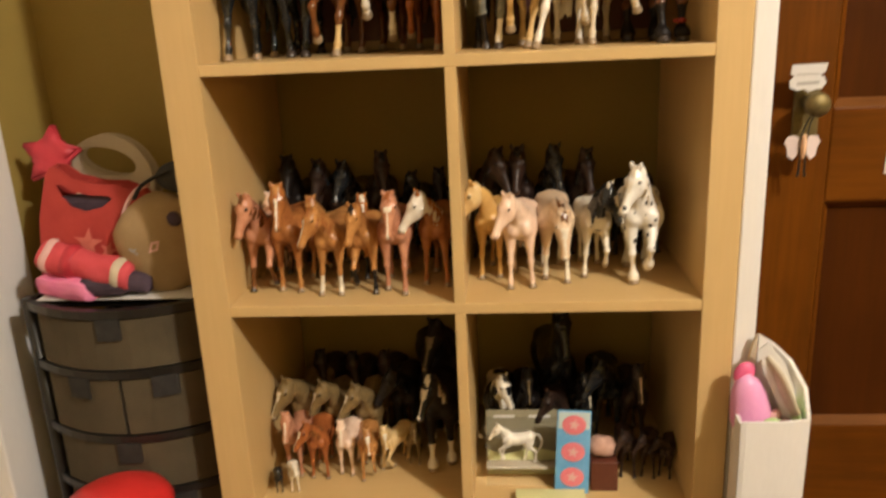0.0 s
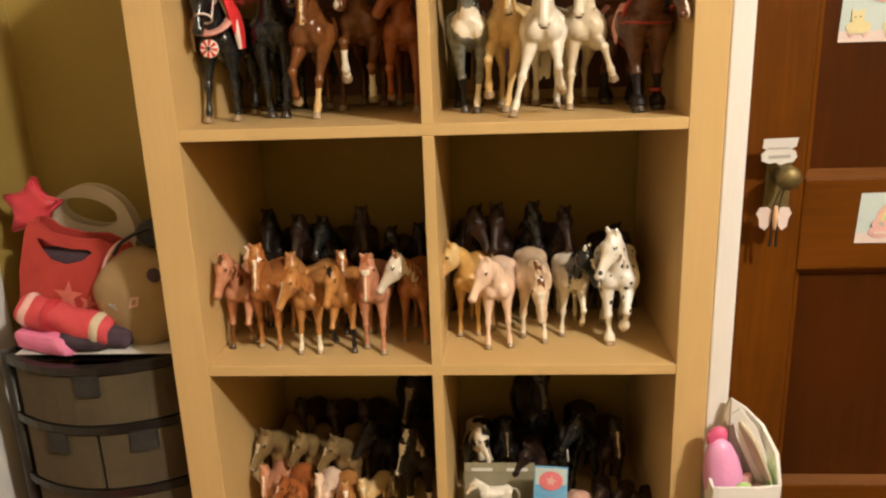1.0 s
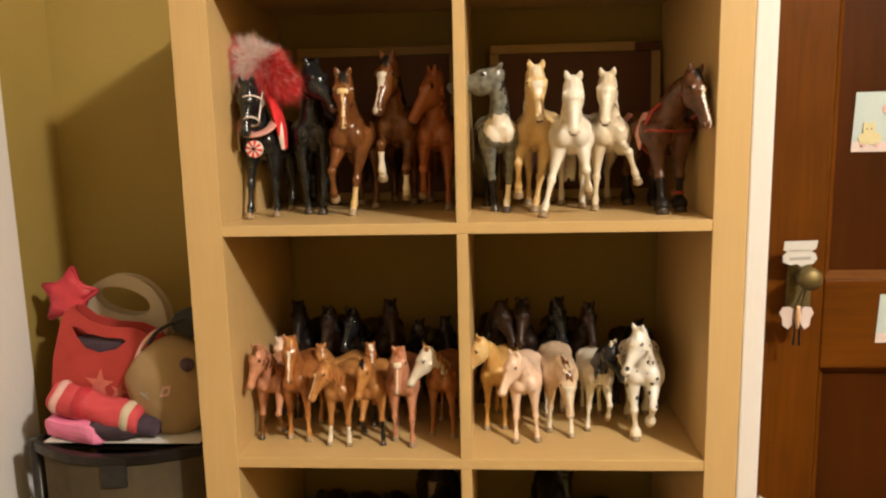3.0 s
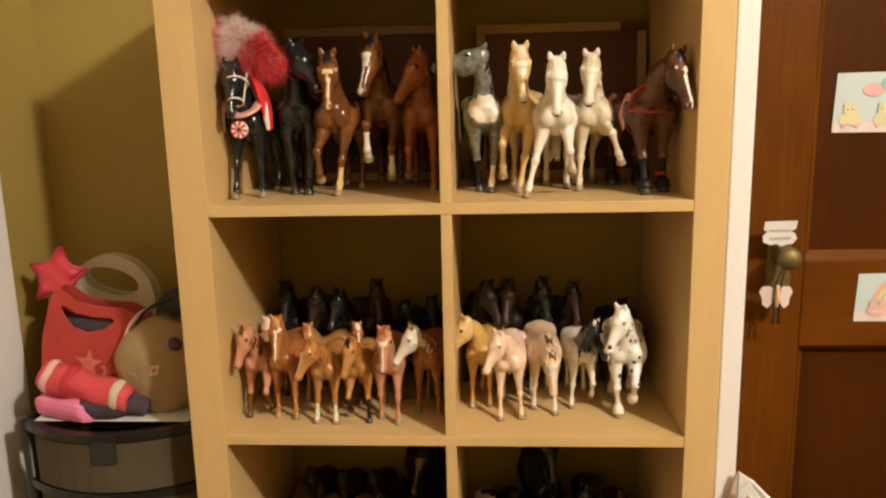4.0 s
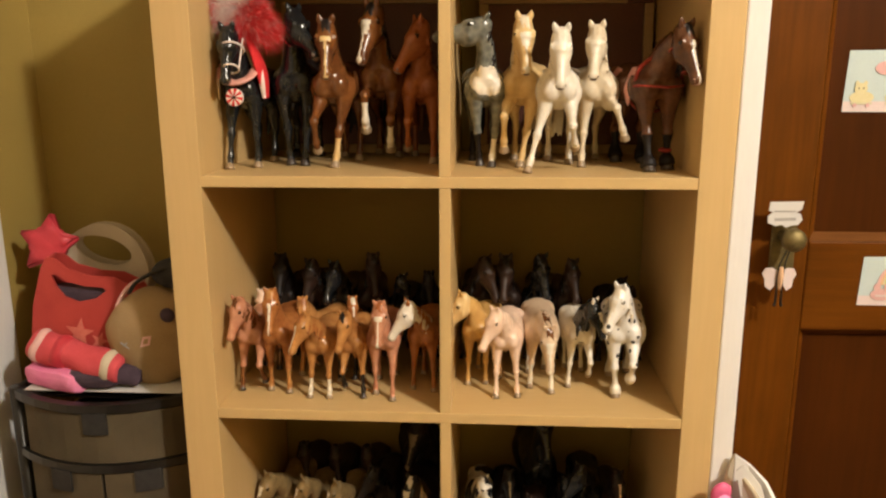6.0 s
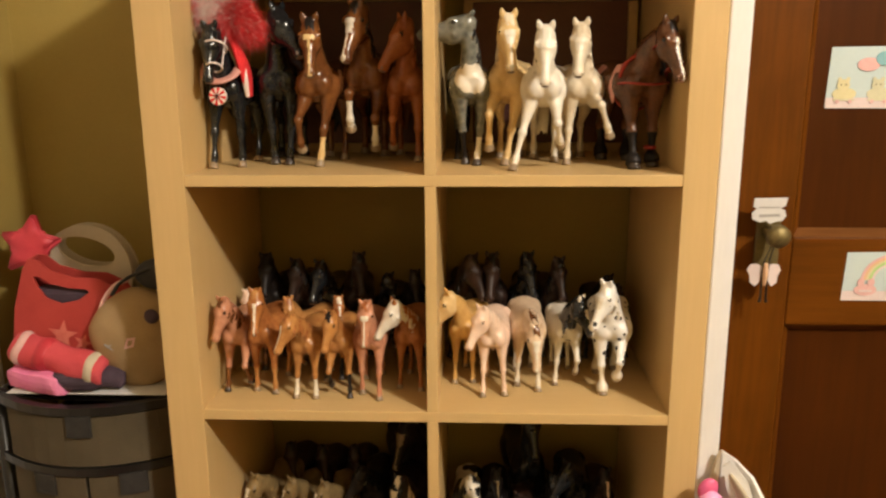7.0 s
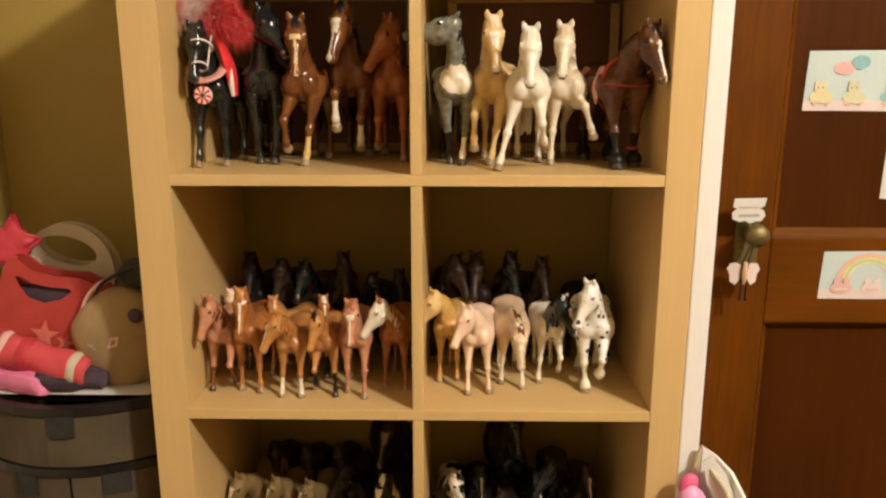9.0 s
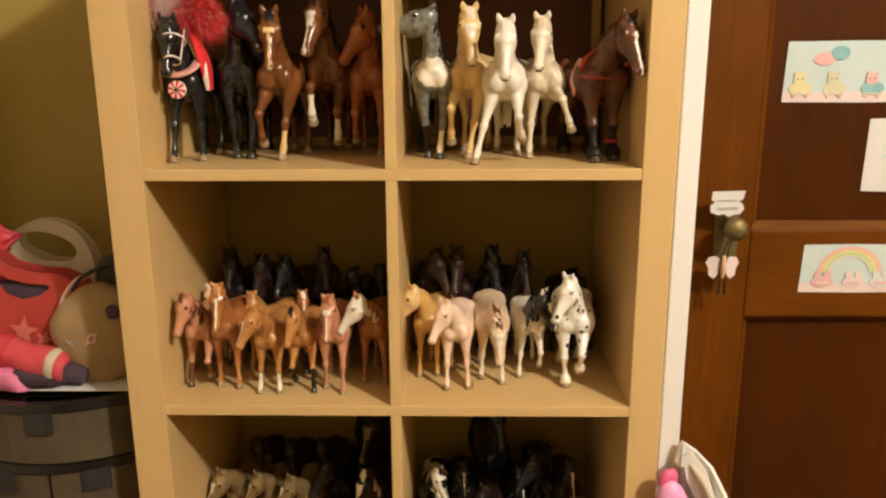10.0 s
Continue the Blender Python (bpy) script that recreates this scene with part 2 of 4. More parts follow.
setting("trim_west", box(-0.96, -0.786, 0.05, 0.215, 0.0, 2.75, 0.004), WHITE_TRIM, "white painted wooden casing of the alcove", "trim")
setting("wall_south", box(-1.0, 2.85, -3.75, -3.6, 0.0, 2.75), WALL, "cream painted wall across the bedroom", "wall")
setting("wall_east", box(2.85, 3.0, -3.75, 0.2, 0.0, 2.75), WALL, "cream painted wall of the bedroom", "wall")
setting("wall_alcove_side", box(0.402, 0.434, 0.07, 0.375, 0.0, 2.75), WALL, "cream painted side of the alcove", "wall")
setting("wall_door_side", box(1.27, 2.85, 0.04, 0.2, 0.0, 2.75), WALL, "cream painted wall beside the door", "wall")
setting("wall_over_door", box(0.434, 1.27, 0.04, 0.2, 2.12, 2.75), WALL, "cream painted wall over the door", "wall")
setting("trim_door_left", box(0.3915, 0.4215, 0.006, 0.07, 0.0, 2.12, 0.003), WHITE_TRIM, "white painted door casing beside the shelf", "trim")
setting("trim_door_right", box(1.198, 1.27, 0.006, 0.2, 0.0, 2.12, 0.003), WHITE_TRIM, "white painted door casing", "trim")
setting("trim_door_top", box(0.434, 1.197, 0.006, 0.2, 2.045, 2.119, 0.003), WHITE_TRIM, "white painted casing over the door", "trim")

# the door: stiles, rails and sunk panels
door = thing("door_1", (0.435, 0.03, 0.008), "closed dark reddish brown varnished panel door", "door", "", "structure")


def door_piece(name, x0, x1, z0, z1, mat, y0=0.0, y1=0.04, bevel=0.003):
    return part(name, box(x0 - 0.435, x1 - 0.435, y0, y1, z0 - 0.008, z1 - 0.008, bevel), mat, door)


def wedge(p, q, slope):
    """A three-sided strip from p to q whose face slopes back from the rail's edge."""
    own = bmesh.new()
    o, d = Vector((0.435, 0, 0.008)), Vector(slope)
    rows = [[own.verts.new(Vector(e) - o + k) for k in (Vector((0, 0.0005, 0)), d, Vector((0, d.y, 0)))] for e in (p, q)]
    for k in range(3):
        own.faces.new((rows[0][k], rows[0][(k + 1) % 3], rows[1][(k + 1) % 3], rows[1][k]))
    own.faces.new(rows[0])
    own.faces.new(rows[1])
    return own


for a, b in ((0.4235, 0.508), (1.112, 1.194)):
    door_piece("stile", a, b, 0.01, 2.04, DOOR_Z)
for a, b in ((0.01, 0.20), (0.405, 0.537), (0.882, 1.012), (1.92, 2.04)):
    door_piece("rail", 0.508, 1.112, a, b, DOOR_X)
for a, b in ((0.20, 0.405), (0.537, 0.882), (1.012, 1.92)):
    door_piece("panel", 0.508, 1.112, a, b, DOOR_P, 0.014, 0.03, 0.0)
    # sloping edge round each panel
    for z, up in ((a, 1), (b, -1)):
        # upward ledges paler: wear plus the light on them, put in the colour
        part("moulding", wedge((0.508, 0, z), (1.112, 0, z), (0, 0.0145, up * 0.011)), DOOR_WORN_LIT if up > 0 else DOOR_X, door)
    for x, up in ((0.508, 1), (1.112, -1)):
        part("moulding", wedge((x, 0, a), (x, 0, b), (up * 0.011, 0.0145, 0)), DOOR_Z, door)

knob_at = (0.472 - 0.435, 0.0, 1.021 - 0.008)
knob = part("door_knob", lathe([(0.009, 0.0), (0.008, 0.020), (0.009, 0.026), (0.0135, 0.030), (0.016, 0.037), (0.0155, 0.044), (0.011, 0.049), (0.003, 0.051)],
                              turn=pose(*knob_at, 90, 0, 0)), BRASS, door, "round aged brass door knob", True)
rose = part("backplate", box(0.455 - 0.435, 0.489 - 0.435, -0.004, 0.0, 0.945, 1.055, 0.002), BRASS, door, "tall tarnished brass backplate")

# ---- shelf unit ----
D = 0.36
shelf = thing("shelf_unit", (0, D / 2, 0), "pale birch veneer cube shelf unit, four rows of two", "shelf unit")


def board(name, x0, x1, z0, z1, mat, y0=0.0):
    return part(name, box(x0, x1, y0 - D / 2, D / 2, z0, z1, 0.0012), mat, shelf)


for a, b in ((-0.396, -0.343), (0.343, 0.389)):
    board("side_panel", a, b, 0.0, 1.49, BIRCH_Z)
board("bottom_panel", -0.343, 0.343, 0.0, 0.05, BIRCH_X, 0.001)
board("top_panel", -0.343, 0.343, 1.438, 1.49, BIRCH_X, 0.001)
LEVEL = (0.05, 0.401, 0.752, 1.103)
for z in LEVEL[1:]:
    board("shelf_board", -0.343, 0.343, z - 0.016, z, BIRCH_X, 0.001)
for z in LEVEL:
    board("divider", -0.008, 0.008, z, z + 0.335, BIRCH_Z, 0.0015)

# ---- model horses ----
# slots: 0 coat, 1 mane and tail, 2 hoof, 3 lower leg, 4 face marking and socks, 5 eye, 6 muzzle, 7 head, then extras
# a foreleg: swing of forearm, cannon and pastern forwards in degrees, swing outwards, whether it bears weight, sock
STAND, STEP = (2, 0, 14, 1, True), (16, 12, 24, 0, True)
UPPER, CANNON, PASTERN = 0.50, 0.36, 0.19


def limb(pts, at, thick):
    """Rows for a tube along joints: at = (stretch, share, half width, half depth)."""
    rows = []
    for k, t, w, d in at:
        p = pts[k].lerp(pts[k + 1], t)
        rows.append((*p, w * thick, d * thick))
    return rows


def fore_leg(bm, side, mode, thick, feather, sock):
    swing, cannon, pastern, out, ground = mode
    top, elbow = Vector((0.47, 0.15 * side, 1.36)), Vector((0.50, 0.185 * side, 1.05))

    def down(deg, ln):
        a, b = radians(deg), radians(out)
        return Vector((math.sin(a), side * math.sin(b) * math.cos(a), -math.cos(a) * math.cos(b))) * ln

    reach = [down(swing, UPPER), down(cannon, CANNON), down(pastern, PASTERN)]
    k = (elbow.z - 0.0) / -sum(v.z for v in reach) if ground else 1.0
    knee = elbow + reach[0] * k
    fet = knee + reach[1] * k
    toe = fet + reach[2] * k
    pts = [top, elbow, knee, fet, toe]
    rows = limb(pts, [(0, 0.0, 0.10, 0.17), (0, 0.45, 0.135, 0.22), (0, 0.9, 0.135, 0.19), (1, 0.25, 0.108, 0.135), (1, 0.55, 0.080, 0.095), (1, 0.84, 0.060, 0.068),
                      (1, 1.0, 0.075, 0.078), (2, 0.14, 0.058, 0.064), (2, 0.45, 0.044, 0.052), (2, 0.80, 0.047, 0.056)], thick)
    f = feather
    rows += [(*fet, 0.064 * thick + f * 0.5, 0.070 * thick + f * 0.5), (*fet.lerp(toe, 0.38), 0.050 * thick + f, 0.054 * thick + f), (*fet.lerp(toe, 0.6), 0.056 * thick + f, 0.060 * thick + f)]
    low = 4 if sock else 3
    tube(rows, bm=bm, pick=lambda t, a: low if t > (0.62 if sock else 0.50) else 0)
    hoof(bm, fet.lerp(toe, 0.52), toe, thick, f)


def hoof(bm, crown, toe, w, feather):
    tip = toe + (toe - crown) * 0.12
    tube([(*crown, 0.062 * w, 0.066 * w), (*crown.lerp(toe, 0.5), 0.074 * w, 0.080 * w), (*tip, 0.086 * w, 0.094 * w)], bm=bm, slot=2, steps=2)


def hind_leg(bm, side, mode, thick, feather, sock):
    dx = {"stand": 0.0, "step": 0.24, "back": -0.20}[mode]
    y = 0.18 * side
    w, f = thick, feather
    rows = [(-0.54, y * 0.75, 1.38, 0.14 * w, 0.22 * w), (-0.52, y * 1.1, 1.16, 0.175 * w, 0.29 * w), (-0.44 + dx * 0.3, y * 1.15, 0.94, 0.135 * w, 0.20 * w), (-0.52 + dx * 0.5, y * 1.1, 0.78, 0.085 * w, 0.125 * w),
            (-0.66 + dx * 0.75, y, 0.62, 0.060 * w, 0.080 * w), (-0.71 + dx * 0.8, y, 0.55, 0.066 * w, 0.086 * w), (-0.69 + dx * 0.85, y, 0.45, 0.050 * w, 0.062 * w), (-0.67 + dx * 0.9, y, 0.33, 0.044 * w, 0.053 * w),
            (-0.66 + dx, y, 0.19, 0.062 * w + f * 0.5, 0.070 * w + f * 0.5), (-0.63 + dx, y, 0.12, 0.050 * w + f, 0.055 * w + f), (-0.61 + dx, y, 0.08, 0.056 * w + f, 0.060 * w + f)]
    low = 4 if sock else 3
    tube(rows, bm=bm, pick=lambda t, a: low if t > 0.55 else 0)
    hoof(bm, Vector((-0.62 + dx, y, 0.09)), Vector((-0.60 + dx, y, 0.0)), w, f)


def horse_mesh(name, neck=58, turn=0, head=60, head_turn=None, left=STAND, right=STAND, hind=("stand", "step"), thick=1.0, feather=0.0, voxel=0.022, seed=1, arch=0.06, bulk=1.0, tail_out=0.12,
               lean=0.0, socks="", blaze=1.0, mane=0.32, reach=1.0, dark_neck=False, chest=False):
    """One horse about 1.6 high at the withers, looking along x. turn: degrees that the neck bends to its left;
    head: degrees that the face drops; left, right: the forelegs; lean: neck's sideways sway; socks: letters of LRlr."""
    rnd = random.Random(seed)
    head_turn = turn if head_turn is None else head_turn
    bm = bmesh.new()
    b = bulk * 1.08
    # barrel, croup and breast
    tube([(-0.86, 0, 1.30, 0.06, 0.09), (-0.79, 0, 1.32, 0.20 * b, 0.20), (-0.62, 0, 1.34, 0.30 * b, 0.27), (-0.36, 0, 1.31, 0.305 * b, 0.275), (-0.06, 0, 1.25, 0.335 * b, 0.315),
          (0.22, 0, 1.25, 0.325 * b, 0.335), (0.46, 0, 1.29, 0.275 * b, 0.315), (0.62, 0, 1.28, 0.225 * b, 0.25), (0.73, 0, 1.25, 0.13 * b, 0.15)], bm=bm, n=20)
    for sgn in (1, -1):
        ball(0.63, 0.125 * b * sgn, 1.24, 0.15, 0.135 * b, 0.19, bm, 0, 16)
        ball(0.44, 0.215 * b * sgn, 1.22, 0.17, 0.12 * b, 0.25, bm, 0, 16, pose(0, 0, 0, 0, -24, 0))
        ball(-0.58, 0.19 * b * sgn, 1.34, 0.22, 0.15 * b, 0.22, bm, 0, 16)
    # neck
    e, a = radians(neck), radians(turn)
    base = Vector((0.47, 0, 1.38))
    fwd = Vector((math.cos(a), math.sin(a), 0))
    half = Vector((math.cos(a * 0.45), math.sin(a * 0.45), 0))
    sway = Vector((0, lean, 0))
    mid = base + half * (0.36 * math.cos(e) * reach) + sway * 0.5 + Vector((0, 0, (0.34 * math.sin(e)) * reach + arch))
    poll = mid + fwd * (0.36 * math.cos(e) * reach + arch * 0.3) + sway * 0.5 + Vector((0, 0, 0.32 * math.sin(e) * reach))
    low = base - Vector((0.10, 0, 0.18))
    side = Vector((-math.sin(a * 0.6), math.cos(a * 0.6), 0))
    tube([(*low, 0.235 * b, 0.32), (*base, 0.190 * b * thick, 0.295), (*((base + mid) / 2 + Vector((0, 0, 0.01))), 0.168 * thick, 0.255), (*mid, 0.138 * thick, 0.21), (*poll.lerp(mid, 0.25), 0.118 * thick, 0.165), (*poll, 0.102, 0.135)],
         hint=side, bm=bm, n=16, slot=7 if dark_neck else 0)
    # head
    p, q = radians(head), radians(head_turn)
    hd = Vector((math.cos(q) * math.cos(p), math.sin(q) * math.cos(p), -math.sin(p)))
    hs = Vector((-math.sin(q), math.cos(q), 0))
    hu = hd.cross(hs)
    if hu.z < 0:
        hu = -hu
    o = poll + hu * 0.03
    big = 1.22

    def along(d, up=0.0, out=0.0):
        return o + (hd * d + hu * up + hs * out) * big

    flip = 1 if hd.cross(hs).dot(hu) > 0 else -1

    def face(t, ang):
        v = math.sin(ang) * flip
        if t > 0.90:
            return 6
        lim = 0.90 + 0.05 * min(1.0, max(0.0, (t - 0.32) / 0.25)) - 0.06 * max(0.0, (t - 0.75) / 0.2)
        return 4 if v > 1 - (1 - lim) * blaze and t > 0.27 else 7

    skull = [(-0.13, -0.02, 0.05, 0.06), (-0.06, 0.0, 0.108, 0.115), (0.04, -0.005, 0.126, 0.138), (0.13, -0.022, 0.136, 0.165), (0.21, -0.035, 0.124, 0.168), (0.30, -0.018, 0.092, 0.126),
             (0.40, 0.0, 0.072, 0.094), (0.49, 0.004, 0.064, 0.078), (0.565, 0.0, 0.070, 0.078), (0.615, -0.010, 0.056, 0.060), (0.635, -0.016, 0.030, 0.034)]
    tube([(*along(d, up), w * big, h * big) for d, up, w, h in skull], hint=hs, bm=bm, n=18, pick=face)
    for sgn in (1, -1):
        r = along(-0.055, 0.085, 0.066 * sgn)
        tip = r + hu * 0.090 - hd * 0.115 + hs * (0.034 * sgn)
        tube([(*r, 0.046, 0.034), (*r.lerp(tip, 0.42), 0.056, 0.034), (*r.lerp(tip, 0.78), 0.032, 0.020), (*tip, 0.006, 0.006)], hint=hs, bm=bm, n=8, steps=3)
        eye = along(0.130, 0.060, 0.112 * sgn)
        tube([(*along(0.075, 0.075, 0.078 * sgn), 0.02, 0.02), (*along(0.12, 0.088, 0.112 * sgn), 0.030, 0.026), (*along(0.19, 0.055, 0.106 * sgn), 0.016, 0.016)], hint=hs, bm=bm, n=8, steps=3, slot=7)
        ball(*eye, 0.036, 0.036, 0.032, bm, 5, 12)
        tube([(*along(0.22, 0.0, 0.088 * sgn), 0.018, 0.018), (*along(0.30, 0.012, 0.070 * sgn), 0.020, 0.018), (*along(0.38, 0.02, 0.054 * sgn), 0.010, 0.010)], hint=hs, bm=bm, n=8, steps=3, slot=7)
        n = along(0.575, 0.030, 0.046 * sgn)
        ball(*n, 0.034, 0.034, 0.034, bm, 7, 10)
        ball(*along(0.600, 0.034, 0.060 * sgn), 0.020, 0.020, 0.022, bm, 6, 8)
        ball(*along(0.17, -0.06, 0.075 * sgn), 0.09, 0.05, 0.09, bm, 7, 12)
    # mane: locks along the crest that fall to one side
    fall = 1 if rnd.random() < 0.5 else -1
    nrm = Vector((-half.x * math.sin(e), -half.y * math.sin(e), math.cos(e)))
    crest = curve_points([(*(base + nrm * 0.28), 0.15), (*((base + mid) / 2 + nrm * 0.245), 0.13), (*(mid + nrm * 0.20), 0.11), (*(poll + nrm * 0.13), 0.10)], 5)
    for c in crest:
        wide, c = c[3], Vector(c[:3])
        ln = mane + rnd.uniform(-0.08, 0.10)
        s2 = side * fall
        d1 = c + s2 * (wide * 0.85) - nrm * (ln * 0.30) + fwd * rnd.uniform(-0.03, 0.03)
        d2 = c + s2 * (wide + rnd.uniform(0.02, 0.06)) - nrm * ln + Vector((0, 0, -0.10)) + fwd * rnd.uniform(-0.06, 0.06)
        tube([(*(c - s2 * 0.03), 0.040, 0.050), (*d1, 0.034, 0.046), (*d2, 0.008, 0.014)], hint=s2, bm=bm, n=8, steps=3, slot=1)
    for k in (-0.022, 0.006, 0.028):
        tube([(*along(-0.09, 0.095, k * 0.5), 0.030, 0.030), (*along(0.0, 0.125, k * 1.4), 0.022, 0.018), (*along(0.07 + abs(k), 0.130, k * 1.6 + 0.01), 0.006, 0.007)], hint=hs, bm=bm, n=8, steps=3, slot=1)
    tx = -0.82
    for k in range(4):
        w = rnd.uniform(-0.07, 0.07)
        tube([(tx + 0.06, 0, 1.44, 0.035, 0.035), (tx - tail_out * 0.8, w * 0.4, 1.38, 0.05, 0.05), (tx - tail_out * 1.3, w, 1.0, 0.06, 0.07), (tx - tail_out, w * 1.6, 0.66, 0.045, 0.055), (tx - tail_out * 0.5, w * 2, 0.40, 0.010, 0.012)],
             bm=bm, n=8, steps=4, slot=1)
    fore_leg(bm, 1, left, thick, feather, "L" in socks)
    fore_leg(bm, -1, right, thick, feather, "R" in socks)
    hind_leg(bm, 1, hind[0], thick, feather, "l" in socks)
    hind_leg(bm, -1, hind[1], thick, feather, "r" in socks)
    # fuse all into one skin, and keep the zones of paint
    src = bpy.data.meshes.new("src")
    bmesh.ops.triangulate(bm, faces=bm.faces[:])
    bm.to_mesh(src)
    zones = [f.material_index for f in src.polygons]
    tree = BVHTree.FromPolygons([v.co for v in src.vertices], [tuple(f.vertices) for f in src.polygons])
    bm.free()
    tmp = new("tmp", src)
    mod = tmp.modifiers.new("skin", "REMESH")
    mod.mode, mod.voxel_size = "VOXEL", voxel
    bpy.context.view_layer.update()
    me = bpy.data.meshes.new_from_object(tmp.evaluated_get(bpy.context.evaluated_depsgraph_get()))
    bpy.data.objects.remove(tmp)
    bpy.data.meshes.remove(src)
    me.name = name
    bm = bmesh.new()
    bm.from_mesh(me)
    for _ in range(2):
        bmesh.ops.smooth_vert(bm, verts=bm.verts[:], factor=0.5, use_axis_x=True, use_axis_y=True, use_axis_z=True)
    for f in bm.faces:
        f.smooth = True
        hit = tree.find_nearest(f.calc_center_median())
        f.material_index = zones[hit[2]] if hit[2] is not None else 0
        c = f.calc_center_median()
        if chest and f.material_index in (0, 7) and c.x > 0.42:
            # pale breast with an uneven edge
            if ((c.y + 0.02) / 0.24) ** 2 + ((c.z - 1.36) / 0.24) ** 2 < 1 + 0.5 * noise.noise(c * 9):
                f.material_index = 4
    bm.to_mesh(me)
    bm.free()
    TOP[id(me)] = max(v.co.z for v in me.vertices)
    KEPT.append(me)
    return me


TOP, KEPT = {}, []
FINE, PLAIN = 0.020, 0.026
BIG = {
    "parade": horse_mesh("horse_parade", 60, -6, 68, 0, STAND, STEP, ("step", "stand"), voxel=FINE, seed=2, arch=0.09),
    "aside": horse_mesh("horse_aside", 74, 10, 46, 44, (6, 2, 14, -4, True), (-4, 0, 14, -4, True), ("back", "stand"), 1.08, voxel=FINE, seed=7, arch=0.05, reach=1.08, mane=0.24),
    "trot": horse_mesh("horse_trot", 62, 6, 64, 10, (16, -2, 14, -8, True), (48, -24, -40, 4, False), ("step", "back"), voxel=FINE, seed=5, socks="L", blaze=0.7),
    "prance": horse_mesh("horse_prance", 70, -8, 62, -28, (40, -30, -34, -4, False), (86, -8, -36, 0, False), ("step", "back"), voxel=FINE, seed=3, socks="LR", blaze=1.0, reach=1.05),
    "arched": horse_mesh("horse_arched", 62, -12, 56, -58, (4, -4, 12, 0, True), (46, -28, -44, 2, False), ("step", "stand"), voxel=FINE, seed=14, arch=0.10, lean=0.10),
    "turned": horse_mesh("horse_turned", 70, -26, 12, -98, (6, 2, 16, -6, True), (-4, -12, 6, -5, True), ("stand", "step"), voxel=FINE, seed=9, arch=0.10, socks="L", reach=1.05, blaze=0.0, chest=True),
    "canter": horse_mesh("horse_canter", 66, 10, 62, 16, (10, 4, 18, -9, True), (58, -10, -22, 2, False), ("back", "step"), voxel=FINE, seed=6, reach=1.04),
    "lead": horse_mesh("horse_lead", 50, 4, 66, 3, (48, -42, -60, 8, False), (24, 14, 26, 13, True), ("step", "back"), voxel=FINE, seed=10),
    "aloft": horse_mesh("horse_aloft", 64, -4, 58, -14, (80, -10, -20, 20, False), (4, 2, 14, 3, True), ("stand", "step"), voxel=FINE, seed=11, lean=-0.08),
    "draft": horse_mesh("horse_draft", 36, 6, 62, 14, STAND, STEP, ("step", "stand"), 1.26, 0.060, FINE, 8, 0.18, 1.22, mane=0.46, blaze=0.45),
}
SMALL = {
    "alert": horse_mesh("horse_alert", 66, 4, 62, 8, (6, 2, 16, 2, True), (0, -4, 12, 1, True), ("step", "stand"), voxel=PLAIN, seed=2, reach=1.1, blaze=0.5),
    "rosy": horse_mesh("horse_rosy", 56, -14, 66, -26, (30, -34, -30, 2, False), (8, 4, 14, 3, True), ("stand", "back"), voxel=PLAIN, seed=31),
    "sock": horse_mesh("horse_sock", 46, -22, 60, -40, (8, 0, 14, 1, True), (4, 6, 18, 3, True), ("step", "stand"), voxel=PLAIN, seed=32, socks="LR", blaze=0.6),
    "paced": horse_mesh("horse_paced", 50, -6, 66, -24, (12, 6, 18, 3, True), (34, -34, -40, 3, False), ("back", "step"), voxel=PLAIN, seed=33),
    "blazed": horse_mesh("horse_blazed", 56, -4, 66, -6, (20, 10, 20, 0, True), (-4, -6, 10, 0, True), ("stand", "step"), voxel=PLAIN, seed=34, blaze=0.8),
    "look_right": horse_mesh("horse_look_right", 48, -30, 56, -60, (4, 2, 14, 3, True), (0, -4, 12, 3, True), ("stand", "step"), voxel=PLAIN, seed=4),
    "bowed": horse_mesh("horse_bowed", 48, -28, 62, -62, (0, -6, 10, 0, True), (8, 4, 16, 0, True), ("stand", "step"), voxel=PLAIN, seed=35, arch=0.16, mane=0.2),
    "roan": horse_mesh("horse_roan", 40, -22, 58, -42, (6, 4, 16, 4, True), (14, 8, 20, 0, True), ("stand", "step"), voxel=PLAIN, seed=36, mane=0.2),
    "look_left": horse_mesh("horse_look_left", 50, 22, 64, 52, (40, -34, -50, 2, False), (8, 2, 16, 4, True), ("step", "stand"), voxel=PLAIN, seed=6, arch=0.12, mane=0.5, dark_neck=True),
    "mild": horse_mesh("horse_mild", 58, -10, 58, -18, voxel=PLAIN, seed=21),
    "proud": horse_mesh("horse_proud", 70, 14, 66, 30, hind=("stand", "back"), voxel=PLAIN, seed=23, arch=0.10),
    "spotted": horse_mesh("horse_spotted", 58, -16, 58, -40, (50, -30, -50, -4, False), (12, 6, 18, -4, True), ("stand", "step"), 1.18, 0.045, 0.022, 8, 0.10, 1.12),
    "draft": horse_mesh("horse_small_draft", 54, -20, 60, -40, STAND, STEP, ("stand", "step"), 1.2, 0.05, PLAIN, 8, 0.10, 1.12),
    "head_low": horse_mesh("horse_head_low", 4, 4, 72, 6, (14, 6, 18, 0, True), (-6, -8, 10, 2, True), voxel=PLAIN, seed=12, arch=0.0, socks="L"),
    "tall": horse_mesh("horse_tall", 82, 0, 60, 6, voxel=PLAIN, seed=41, reach=1.25, mane=0.2, bulk=0.85),
